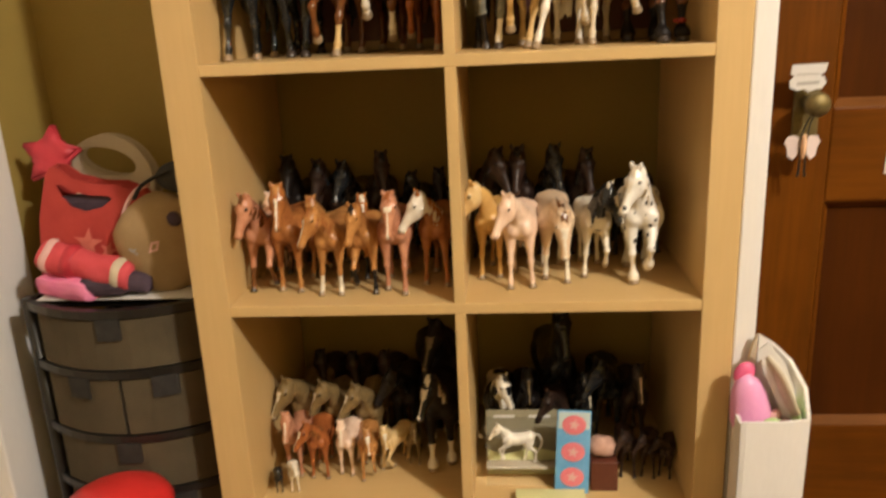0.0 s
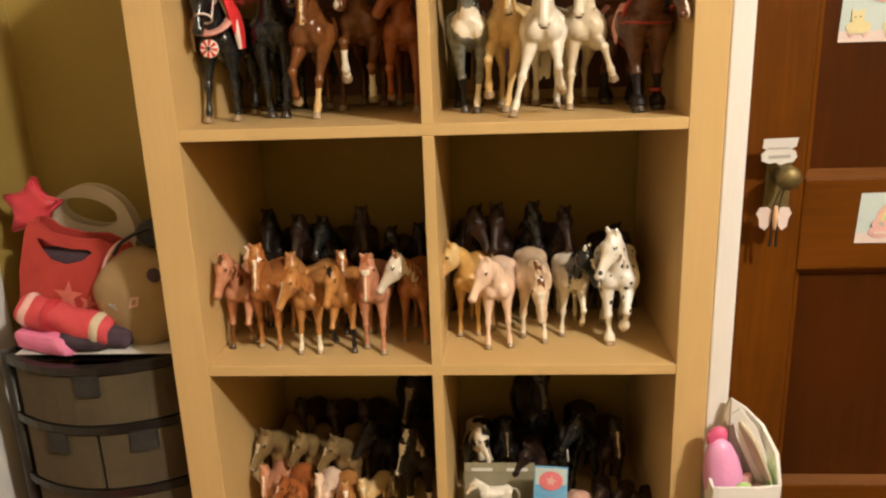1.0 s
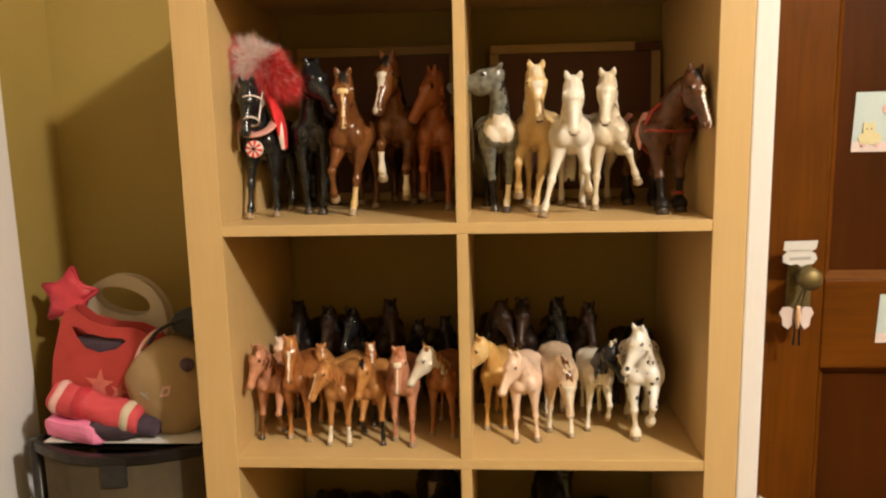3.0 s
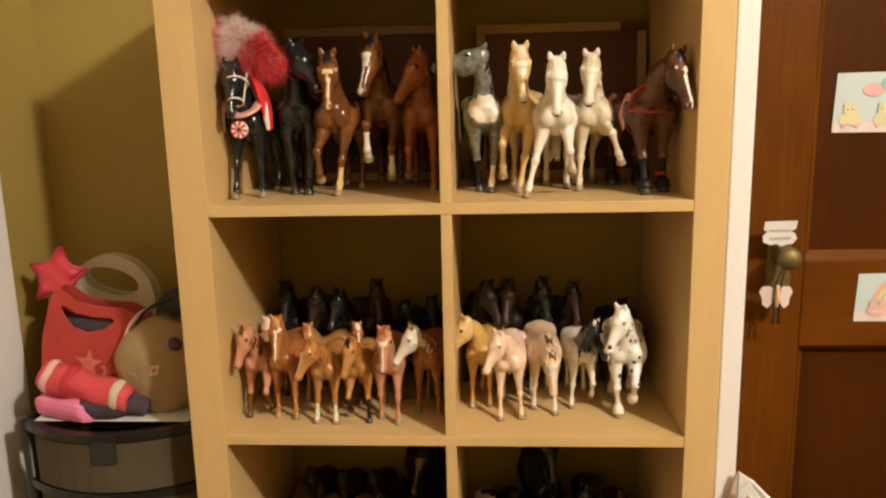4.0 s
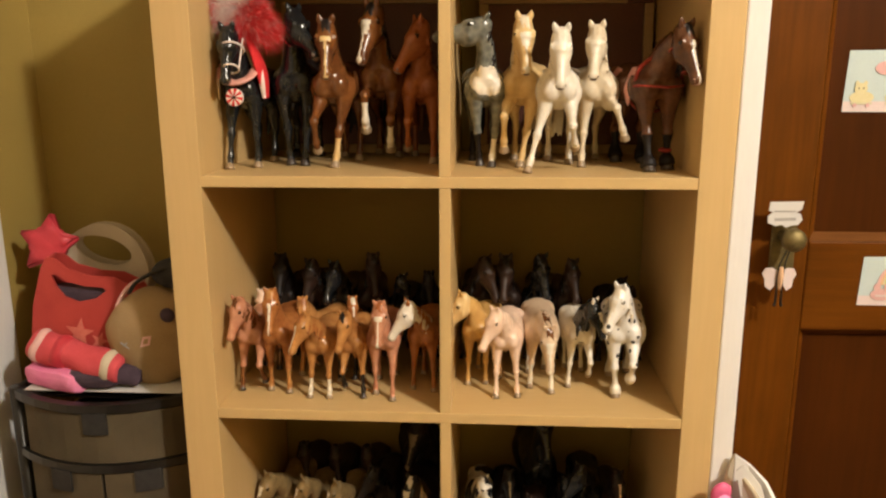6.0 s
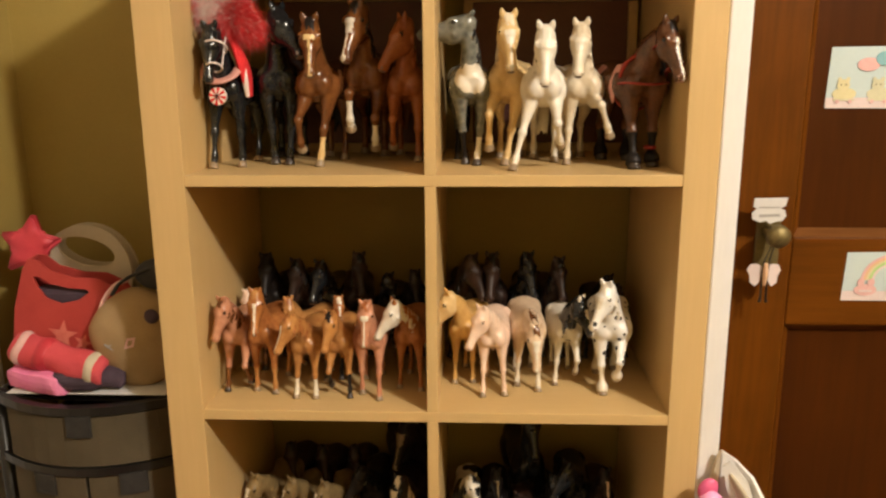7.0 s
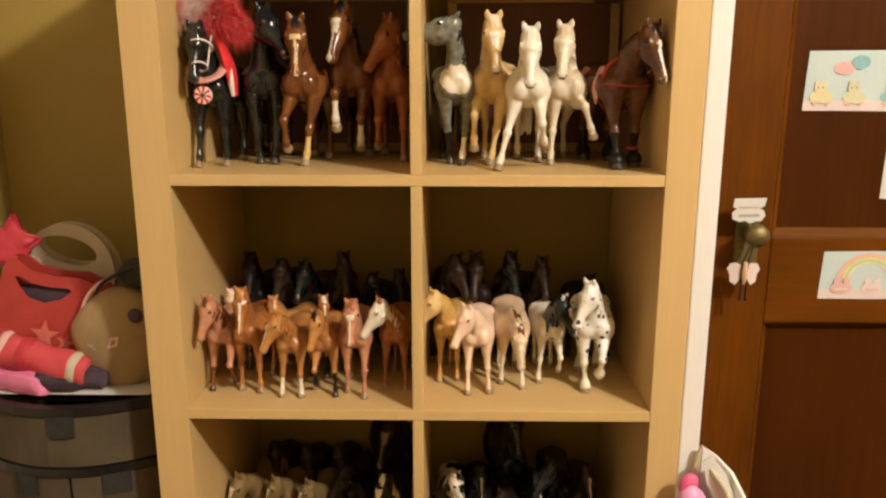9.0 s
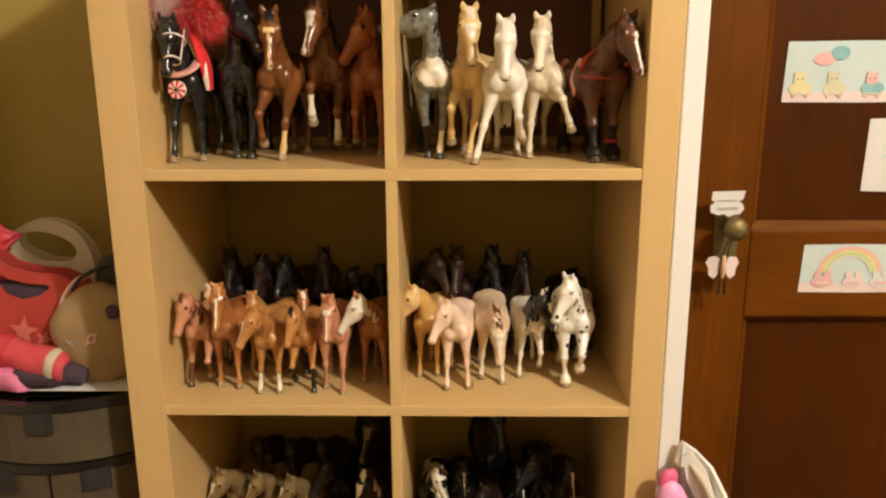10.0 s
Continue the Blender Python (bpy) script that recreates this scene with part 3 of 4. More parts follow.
    "leap": horse_mesh("horse_leap", 50, 8, 52, 10, (60, -20, -30, 3, False), (20, 10, 20, 0, True), ("back", "step"), voxel=PLAIN, seed=37, tail_out=0.3),
}

EYE_M = coat("painted_eye", (0.012, 0.009, 0.008), (0.006, 0.005, 0.005), 0.12)
C = {
    "black": coat("black_paint", (0.016, 0.018, 0.020), (0.008, 0.009, 0.010), 0.16),
    "dark": coat("dark_bay_paint", (0.040, 0.020, 0.013), (0.016, 0.009, 0.007), 0.40, spec=0.3),
    "deep": coat("deep_bay_paint", (0.15, 0.056, 0.022), (0.055, 0.021, 0.010), 0.26),
    "soot": coat("soot_paint", (0.014, 0.010, 0.008), (0.007, 0.005, 0.005), 0.45, spec=0.25),
    "bay": coat("bay_paint", (0.19, 0.070, 0.019), (0.085, 0.027, 0.009), 0.2),
    "chestnut": coat("chestnut_paint", (0.42, 0.16, 0.045), (0.28, 0.095, 0.028), 0.26),
    "red": coat("red_chestnut_paint", (0.38, 0.12, 0.034), (0.25, 0.07, 0.02), 0.26),
    "golden": coat("golden_chestnut_paint", (0.50, 0.24, 0.075), (0.36, 0.145, 0.042), 0.25),
    "pinkish": coat("rosy_chestnut_paint", (0.58, 0.28, 0.17), (0.44, 0.18, 0.10), 0.22),
    "rose": coat("rose_roan_paint", (0.86, 0.66, 0.52), (0.78, 0.54, 0.40), 0.25),
    "palomino": coat("palomino_paint", (0.66, 0.41, 0.14), (0.52, 0.28, 0.075), 0.28),
    "buckskin": coat("buckskin_paint", (0.72, 0.53, 0.26), (0.62, 0.41, 0.17), 0.3),
    "white": coat("white_grey_paint", (0.80, 0.76, 0.67), (0.68, 0.61, 0.50), 0.28),
    "cream": coat("cream_paint", (0.76, 0.68, 0.53), (0.64, 0.53, 0.37), 0.28),
    "ivory": coat("ivory_paint", (0.80, 0.74, 0.62), (0.74, 0.66, 0.52), 0.3),
    "dun": coat("pale_dun_paint", (0.74, 0.57, 0.40), (0.62, 0.44, 0.29), 0.3),
    "grey": coat("slate_grey_paint", (0.13, 0.135, 0.115), (0.07, 0.075, 0.065), 0.22, "dapple", (0.24, 0.24, 0.20)),
    "mouse": coat("dusty_dun_paint", (0.25, 0.17, 0.07), (0.14, 0.095, 0.042), 0.4),
    "pinto": coat("black_pinto_paint", (0.86, 0.81, 0.70), (0.80, 0.74, 0.62), 0.22, "patches"),
    "spotted": coat("spotted_paint", (0.88, 0.86, 0.80), (0.82, 0.79, 0.72), 0.28, "spots"),
    "hoof": coat("hoof_paint", (0.36, 0.27, 0.17), (0.22, 0.15, 0.09), 0.35),
    "hoof_dark": coat("dark_hoof_paint", (0.06, 0.045, 0.035), (0.03, 0.022, 0.018), 0.3),
    "skin": coat("muzzle_paint", (0.20, 0.13, 0.10), (0.10, 0.065, 0.05), 0.35),
    "pink_skin": coat("pink_muzzle_paint", (0.58, 0.34, 0.26), (0.46, 0.26, 0.19), 0.35),
}


def horse(mesh, x, y, level, high, heading, paint, label, extra=None, extra_mats=(), group="model horses on the shelf"):
    """heading: degrees from facing the room squarely, positive turns it to its left. x, y: between the forefeet. paint: coat, mane, hoof, leg, marking, muzzle."""
    me = mesh.copy()
    s = high / TOP[id(mesh)]
    if extra:
        bm = bmesh.new()
        bm.from_mesh(me)
        extra(bm)
        bm.to_mesh(me)
        bm.free()
    coat_m, mane, hoof_m, leg, mark, muz, *face_m = paint.split()
    for k in (coat_m, mane, hoof_m, leg, mark):
        me.materials.append(C[k])
    me.materials.append(EYE_M)
    me.materials.append(C[muz])
    me.materials.append(C[face_m[0] if face_m else coat_m])
    for m in extra_mats:
        me.materials.append(m)
    ob = new("model_horse", me)
    r = pose(0, 0, 0, 0, 0, -90 + heading)
    fore = r @ Vector((0.55 * s, 0, 0))
    ob.matrix_world = Matrix.Translation((x - fore.x, y - fore.y, level)) @ r @ Matrix.Diagonal((s, s, s, 1))
    tagged(ob, label, "model horse", group)
    return ob


def hoop(cx, cy, cz, ru, rv, u, v, r, bm, slot, a0=0, a1=360, n=20):
    u, v = Vector(u), Vector(v)
    pts = []
    for i in range(n + 1):
        a = radians(a0 + (a1 - a0) * i / n)
        pts.append((*(Vector((cx, cy, cz)) + u * (ru * math.cos(a)) + v * (rv * math.sin(a))), r, r))
    tube(pts, hint=u.cross(v), n=8, steps=1, bm=bm, slot=slot)


def parade_dress(bm):
    """Feather plume, drape, bridle and a striped round charm. 8 red, 9 white, 10 rosy cloth."""
    rnd = random.Random(5)
    root = Vector((0.62, 0.10, 2.44))
    for i in range(20000):
        q = Vector((rnd.gauss(0, 1), rnd.gauss(0, 1), rnd.gauss(0, 1))).normalized() * rnd.random() ** 0.45
        lump = 0.72 + 0.75 * abs(noise.noise(q.normalized() * 1.9 + Vector((3, 1, 2))))
        c = root + Vector((q.x * 0.22, q.y * 0.52 - 0.06 * q.z, q.z * 0.42 - (0.16 if q.y > 0 else -0.10) * abs(q.y))) * lump
        red = q.y > 0.05 + 0.75 * q.z or q.y < -0.62 + 0.1 * q.z
        slot = 8 if red != (rnd.random() < 0.10) else 9
        out = (q + Vector((rnd.uniform(-0.5, 0.5), rnd.uniform(-0.5, 0.5), rnd.uniform(-0.3, 0.6)))).normalized()
        ln = rnd.uniform(0.08, 0.30)
        w = out.cross(Vector((rnd.uniform(-1, 1), rnd.uniform(-1, 1), 0.3))).normalized() * 0.0020
        p1, p2 = c + out * (ln * 0.55), c + out * ln + Vector((0, 0, -0.30 * ln))
        vs = [bm.verts.new(e) for e in (c - w, c + w, p1 + w * 0.8, p1 - w * 0.8, p2)]
        for e in ((0, 1, 2, 3), (3, 2, 4)):
            bm.faces.new([vs[j] for j in e]).material_index = slot
    tube([(0.62, 0.20, 1.98, 0.05, 0.08), (0.60, 0.30, 1.72, 0.07, 0.17), (0.50, 0.35, 1.42, 0.06, 0.20), (0.46, 0.37, 1.12, 0.03, 0.12)], bm=bm, slot=8)
    tube([(0.50, 0.28, 1.70, 0.03, 0.05), (0.78, 0.24, 1.46, 0.035, 0.085), (0.90, 0.0, 1.36, 0.04, 0.10), (0.74, -0.24, 1.48, 0.035, 0.08), (0.50, -0.28, 1.70, 0.03, 0.05)], hint=(0.3, 0, 1), bm=bm, slot=10)
    tube([(0.60, 0.33, 1.64, 0.02, 0.04), (0.66, 0.37, 1.40, 0.02, 0.05), (0.60, 0.38, 1.12, 0.015, 0.03)], hint=(1, 0, 0), bm=bm, slot=9)
    tube([(0.60, -0.33, 1.58, 0.02, 0.04), (0.64, -0.36, 1.36, 0.02, 0.04), (0.60, -0.37, 1.10, 0.012, 0.03)], hint=(1, 0, 0), bm=bm, slot=9)
    for k in range(16):
        rim, mid_r = [], 0.135
        for s in range(4):
            a = 2 * math.pi * (k + s / 3) / 16
            rim.append((mid_r * math.cos(a), mid_r * math.sin(a)))
        a = 2 * math.pi * (k + 0.9) / 16
        vs = [bm.verts.new((0.925, 0.0 + 0.02 * math.cos(a), 1.14 + 0.02 * math.sin(a)))] + [bm.verts.new((0.905, 0.0 + y, 1.14 + z)) for y, z in rim]
        f = bm.faces.new(vs)
        f.material_index = 8 if k % 2 else 9
        back = [bm.verts.new((0.85, 0.0 + y, 1.14 + z)) for y, z in rim]
        for q in range(3):
            g = bm.faces.new((vs[q + 1], vs[q + 2], back[q + 1], back[q]))
            g.material_index = 9
    d = Vector((0.49, 0.087, -0.866)).normalized()
    s = Vector((-0.17, 0.985, 0))
    u = d.cross(s)
    for dist, rr in ((0.48, 0.135), (0.14, 0.205)):
        c = Vector((0.86, 0.01, 1.99)) + d * dist
        hoop(*c, rr * 0.86, rr * 1.02, s, u, 0.014, bm, 9)
    for sg in (1, -1):
        c0 = Vector((0.86, 0.01, 1.99)) + s * (0.155 * sg)
        tube([(*(c0 - d * 0.05), 0.012, 0.012), (*(c0 + d * 0.48 - s * (0.04 * sg)), 0.012, 0.012)], bm=bm, slot=9, n=6)


def harness(bm):
    """8 red leather, 9 rosy cloth, 10 brass."""
    hoop(0.24, 0, 1.22, 0.375, 0.375, (0, 1, 0), (0, 0, 1), 0.022, bm, 8)
    hoop(0.52, 0, 1.36, 0.36, 0.36, (0, 1, 0), (0.35, 0, 0.93), 0.030, bm, 8)
    tube([(0.26, 0.38, 1.20, 0.02, 0.03), (0.62, 0.35, 1.26, 0.02, 0.03), (0.88, 0.0, 1.24, 0.02, 0.035), (0.62, -0.35, 1.26, 0.02, 0.03), (0.26, -0.38, 1.20, 0.02, 0.03)], hint=(0, 0, 1), bm=bm, slot=8)
    tube([(0.30, -0.29, 1.52, 0.02, 0.10), (0.32, -0.395, 1.30, 0.02, 0.17), (0.34, -0.40, 1.10, 0.02, 0.10), (0.36, -0.395, 0.96, 0.01, 0.02)], hint=(0, 1, 0), bm=bm, slot=9)
    tube([(-0.30, -0.29, 1.52, 0.02, 0.10), (-0.32, -0.395, 1.34, 0.02, 0.15), (-0.30, -0.40, 1.16, 0.02, 0.06)], hint=(0, 1, 0), bm=bm, slot=9)
    hoop(0.56, 0.15, 0.30, 0.075, 0.075, (1, 0, 0), (0, 1, 0), 0.03, bm, 8)
    d = Vector((math.cos(radians(66)) * math.cos(radians(34)), math.cos(radians(66)) * math.sin(radians(34)), -math.sin(radians(66))))
    s = Vector((-math.sin(radians(34)), math.cos(radians(34)), 0))
    u = d.cross(s)
    c = Vector((1.06, 0.06, 1.92))
    for dist, rr in ((0.48, 0.14), (0.12, 0.21)):
        hoop(*(c + d * dist), rr * 0.86, rr, s, u, 0.014, bm, 8)
    ball(*(c + u * 0.06 - d * 0.12 + s * 0.02), 0.05, 0.05, 0.05, bm, 10, 10)


RED_CLOTH = surface("scarlet_feather", (0.60, 0.015, 0.02), (0.78, 0.03, 0.035), 10.0, 0.8)
ROSY = surface("rosy_satin", (0.62, 0.28, 0.24), (0.74, 0.38, 0.32), 4.0, 0.45)
WHITE_FEATHER = surface("white_feather", (0.86, 0.70, 0.66), (0.92, 0.82, 0.78), 4.0, 0.7)
LEATHER = surface("red_leather", (0.26, 0.02, 0.014), (0.36, 0.035, 0.02), 6.0, 0.35)

A, B, CC = LEVEL[3], LEVEL[2], LEVEL[1]
# top row
horse(BIG["parade"], -0.309, 0.10, A, 0.212, -2, "black black hoof black black skin", "black horse in parade dress with red plume", parade_dress, (RED_CLOTH, WHITE_FEATHER, ROSY))
horse(BIG["aside"], -0.236, 0.13, A, 0.242, 6, "black black hoof_dark black black skin", "glossy black horse looking aside")
horse(BIG["trot"], -0.176, 0.115, A, 0.223, -4, "bay soot hoof bay buckskin skin", "brown bay horse with pale blaze, trotting")
horse(BIG["prance"], -0.108, 0.155, A, 0.249, 2, "bay soot hoof bay ivory skin", "bay horse with white legs stepping high")
horse(BIG["arched"], -0.046, 0.16, A, 0.225, 2, "red red hoof red red skin", "red chestnut horse with turned head")
horse(BIG["turned"], 0.056, 0.12, A, 0.224, 4, "grey soot hoof_dark soot ivory skin grey", "slate grey horse with dark legs, pale breast, head turned")
horse(BIG["canter"], 0.106, 0.125, A, 0.226, -8, "buckskin cream hoof buckskin ivory skin", "pale buckskin horse with one foreleg raised")
horse(BIG["lead"], 0.158, 0.075, A, 0.206, -6, "white white hoof white ivory skin", "white horse trotting with one foreleg raised")
horse(BIG["aloft"], 0.221, 0.125, A, 0.213, 2, "cream cream hoof cream ivory skin", "cream horse with one foreleg raised")
horse(BIG["draft"], 0.302, 0.092, A, 0.211, 12, "deep soot hoof_dark soot ivory pink_skin", "dark bay draft horse in red harness", harness, (LEATHER, ROSY, BRASS))
# middle row, in front
horse(SMALL["rosy"], -0.309, 0.075, B, 0.166, -2, "pinkish bay hoof_dark bay pinkish skin", "rosy chestnut horse with turned head")
horse(SMALL["alert"], -0.266, 0.068, B, 0.181, -4, "chestnut golden hoof golden ivory skin", "tall chestnut horse with a blaze")
horse(SMALL["sock"], -0.196, 0.05, B, 0.150, -4, "golden chestnut hoof soot ivory pink_skin", "golden bay horse with white socks")
horse(SMALL["paced"], -0.146, 0.06, B, 0.150, -2, "golden soot hoof_dark soot golden skin", "bay horse with black legs")
horse(SMALL["blazed"], -0.099, 0.06, B, 0.166, 4, "pinkish red hoof pinkish ivory pink_skin", "rosy chestnut horse with a pale blaze")
horse(SMALL["look_right"], -0.040, 0.085, B, 0.160, -6, "chestnut ivory hoof chestnut ivory pink_skin ivory", "chestnut horse with a white face")
horse(SMALL["bowed"], 0.044, 0.115, B, 0.166, -12, "palomino buckskin hoof palomino buckskin pink_skin buckskin", "golden palomino horse with pale mane")
horse(SMALL["roan"], 0.089, 0.072, B, 0.157, -4, "rose rose hoof rose rose pink_skin", "rose roan horse beside the palomino")
horse(SMALL["head_low"], 0.146, 0.095, B, 0.131, 2, "dun bay hoof ivory ivory pink_skin", "pale dun horse with lowered head")
horse(SMALL["look_left"], 0.207, 0.115, B, 0.158, 2, "ivory black hoof ivory ivory skin black", "black and white pinto horse with a black neck")
horse(SMALL["spotted"], 0.270, 0.085, B, 0.190, -6, "spotted ivory hoof ivory ivory skin", "white horse with small black spots")
# middle row, second line
horse(SMALL["proud"], -0.318, 0.19, B, 0.140, -25, "rose rose hoof rose rose pink_skin", "pale rose horse half hidden in the herd")
horse(SMALL["look_left"], -0.235, 0.155, B, 0.142, -30, "golden chestnut hoof golden golden skin", "golden chestnut horse half hidden in the herd")
horse(SMALL["alert"], -0.165, 0.16, B, 0.140, 10, "chestnut cream hoof chestnut ivory skin", "chestnut horse half hidden in the herd")
# middle row, at the back
BACK = [(-0.292, "alert", 0.196), (-0.235, "rosy", 0.188), (-0.194, "mild", 0.184), (-0.142, "alert", 0.198), (-0.094, "look_left", 0.162), (-0.045, "alert", 0.166),
        (0.041, "look_left", 0.197), (0.090, "mild", 0.200), (0.145, "proud", 0.198), (0.196, "alert", 0.191), (0.272, "look_left", 0.16), (0.308, "look_right", 0.146)]
for i, (x, kind, hi) in enumerate(BACK):
    mane = ("soot", "black")[i % 2]
    body = ("soot", "dark", "black", "dark", "black", "soot", "dark", "dark", "black", "dark", "soot", "dark")[i]
    horse(SMALL[kind], x, 0.235, B, hi, (-8, 6, -3, 10)[i % 4], f"{body} {mane} hoof_dark {body} {body} skin", "dark brown horse at the back of the shelf")
# lower row, left cell
for x, y, hi, p, h, kind in ((-0.298, 0.18, 0.170, "mouse", -4, "roan"), (-0.240, 0.18, 0.160, "mouse", 0, "bowed"), (-0.180, 0.17, 0.158, "mouse", -2, "look_right")):
    horse(SMALL[kind], x, y, CC, hi, h, f"{p} {p} hoof {p} ivory ivory", "dusty dun horse with a pale face")
for x, hi in ((-0.285, 0.175), (-0.225, 0.170), (-0.165, 0.172)):
    horse(SMALL["proud"], x, 0.27, CC, hi, -6, "dark soot hoof_dark dark dark skin", "brown horse at the back of the shelf")
horse(SMALL["draft"], -0.052, 0.14, CC, 0.195, 6, "soot ivory hoof ivory ivory skin black", "black and white draft horse with feathered legs")
horse(SMALL["look_right"], -0.118, 0.20, CC, 0.175, 0, "soot black hoof_dark soot soot skin", "black horse in the lower shelf")
horse(SMALL["draft"], -0.055, 0.28, CC, 0.24, 12, "soot soot hoof soot mouse skin", "black horse with arched neck at the back")
for x, y, hi, p, h, kind in ((-0.305, 0.105, 0.135, "pinkish", -6, "alert"), (-0.258, 0.095, 0.122, "red", 4, "look_right"), (-0.214, 0.105, 0.118, "rose", -4, "alert"),
                             (-0.174, 0.10, 0.108, "golden", 6, "leap"), (-0.142, 0.12, 0.100, "buckskin", -30, "look_left"), (-0.100, 0.14, 0.09, "mouse", 8, "alert")):
    horse(SMALL[kind], x, y, CC, hi, h, f"{p} {'bay' if p == 'red' else p} hoof {p} ivory pink_skin", "small glossy toned horse in the front line")
for x, y, hi, p in ((-0.318, 0.052, 0.05, "black"), (-0.292, 0.055, 0.062, "ivory")):
    horse(SMALL["alert"], x, y, CC, hi, 20, f"{p} {p} hoof {p} {p} skin", "tiny foal in front of the herd")
# lower row, right cell
for x, y, hi, kind, p, m in ((0.045, 0.20, 0.16, "look_left", "pinto", "black"), (0.098, 0.21, 0.165, "alert", "soot", "mouse"), (0.160, 0.25, 0.262, "tall", "black", "black"), (0.150, 0.17, 0.14, "look_right", "dark", "soot"),
                             (0.196, 0.20, 0.16, "alert", "black", "ivory"), (0.242, 0.21, 0.185, "look_right", "black", "black"), (0.286, 0.20, 0.175, "alert", "dark", "rose")):
    horse(SMALL[kind], x, y, CC, hi, (6, -4, 0, 9)[int(x * 1000) % 4], f"{p} soot hoof_dark {p if p != 'pinto' else 'ivory'} {m} {'pink_skin' if m == 'rose' else 'skin'}", "dark horse in the lower shelf")

# ---- boards and packs on the shelf ----


def leaning_board(x0, x1, high, label, dark_end=False):
    t = thing("picture_board", ((x0 + x1) / 2, 0.32, A), label, "picture frame", "boards behind the horses")
    w = (x1 - x0) / 2
    lean = pose(0, 0, 0, -4, 0, 0)
    part("panel", box(-w + 0.016, w - 0.016, -0.003, 0.003, 0.016, high - 0.016, turn=lean), MAROON, t, "dark maroon panel")
    # on request the top bar's right end is a dark maroon piece
    end = w * 0.70 if dark_end else w
    if dark_end:
        part("corner", box(end, w, -0.006, 0.006, high - 0.0155, high - 0.001, 0.001, turn=lean), MAROON, t, "dark corner of the frame")
    for a, b, c, d in ((-w, end, high - 0.0155, high), (-w, w, 0.0, 0.0155), (-w, -w + 0.0155, 0.016, high - 0.016), (w - 0.0155, w, 0.016, high - 0.016)):
        part("frame", box(a, b, -0.007, 0.007, c, d, 0.0015, turn=lean), OAK_FRAME, t, "pale wooden frame")


leaning_board(0.040, 0.336, 0.270, "framed maroon board leaning behind the pale horses", True)
leaning_board(-0.305, -0.016, 0.273, "framed maroon board leaning behind the dark horses")

CLEAR = bpy.data.materials.new("clear_plastic")
CLEAR.use_nodes = True
cb = CLEAR.node_tree.nodes["Principled BSDF"]
cb.inputs["Transmission Weight"].default_value, cb.inputs["Roughness"].default_value, cb.inputs["IOR"].default_value = 1.0, 0.08, 1.12
SAGE = surface("sage_card", (0.22, 0.20, 0.13), (0.34, 0.31, 0.21), 12.0, 0.6)
LIME = surface("pale_lime_card", (0.62, 0.62, 0.30), (0.70, 0.70, 0.38), 12.0, 0.6)


def blister(x, y, z, label):
    t = thing("toy_pack", (x, y, z), label, "toy package", "packs in the lower shelf")
    lean = pose(0, 0, 0, -14, 0, 0)
    part("card", box(-0.060, 0.060, 0.024, 0.026, 0.0, 0.116, 0.0005, turn=lean), SAGE, t, "sage green printed card")
    part("meadow", plate([(-0.058, 0.002), (0.058, 0.002), (0.058, 0.044), (0.02, 0.052), (-0.03, 0.040), (-0.058, 0.048)], thick=0.0006, turn=lean @ pose(0, 0.0235, 0)), LIME, t, "pale lime printed meadow")
    part("tray", box(-0.060, 0.060, -0.014, 0.0235, 0.026, 0.030, 0.001, turn=lean), WHITE_CLOTH, t, "white plastic tray")
    for sg in (-1, 1):
        part("print", box(sg * 0.030 - 0.018, sg * 0.030 + 0.018, 0.0228, 0.0238, 0.102, 0.107, turn=lean), PAPER, t, "pale line of writing")
    bm = box(-0.060, 0.060, -0.0160, -0.0145, 0.0, 0.114, 0.0004, turn=lean)
    w = part("window", bm, CLEAR, t, "clear plastic window")
    w.visible_shadow = False


blister(0.088, 0.085, CC, "toy pack with a white horse before a green card")
for x, y, z, hi in ((0.062, 0.098, CC + 0.031, 0.074),):
    horse(SMALL["leap"], x, y, z, hi, -84, "ivory ivory ivory ivory ivory ivory", "small white horse packed in clear plastic", group="horses in packs")

STICKER = surface("rosy_sticker", (0.66, 0.16, 0.20), (0.76, 0.24, 0.27), 40.0, 0.5)
card = thing("sticker_card", (0.165, 0.055, CC), "blue card with three rosy round stickers", "card")
lean = pose(0, 0, 0, -10, 3, 0)
part("card_sheet", box(-0.027, 0.027, -0.002, 0.002, 0.0, 0.138, 0.0008, turn=lean), C_BLUE, card)
part("card_edge", plate([(-0.025, 0.108), (0.025, 0.108), (0.025, 0.136), (-0.025, 0.136)], thick=0.0004, turn=lean @ pose(0, -0.0021, 0)), PAPER_BLUE, card, "pale blue head of the card")
for z in (0.115, 0.070, 0.028):
    part("sticker", plate(ellipse(0, z, 0.019, 0.016), thick=0.001, turn=lean @ pose(0, -0.0026, 0)), STICKER, card, "rosy round sticker")
    part("sticker_mark", plate(star(0, z, 0.009, 0.5, 10), thick=0.0006, turn=lean @ pose(0, -0.0037, 0)), C_PINK, card, "small pink print")
tagged(finish("red_box", box(0.197, 0.240, 0.06, 0.11, CC, CC + 0.052, 0.0012), MAROON), "small dark red box on the lower shelf", "box")
tagged(finish("flat_box", box(0.075, 0.185, 0.008, 0.045, CC, CC + 0.014, 0.001), LIME), "flat pale lime box at the shelf's edge", "box")
bm = bmesh.new()
bmesh.ops.create_icosphere(bm, subdivisions=3, radius=1)
for v in bm.verts:
    v.co = Vector((0.217 + v.co.x * 0.024, 0.085 + v.co.y * 0.02, CC + 0.052 + 0.016 + v.co.z * 0.016)) + Vector((0, 0, 0.006 * noise.noise(v.co * 2.4)))
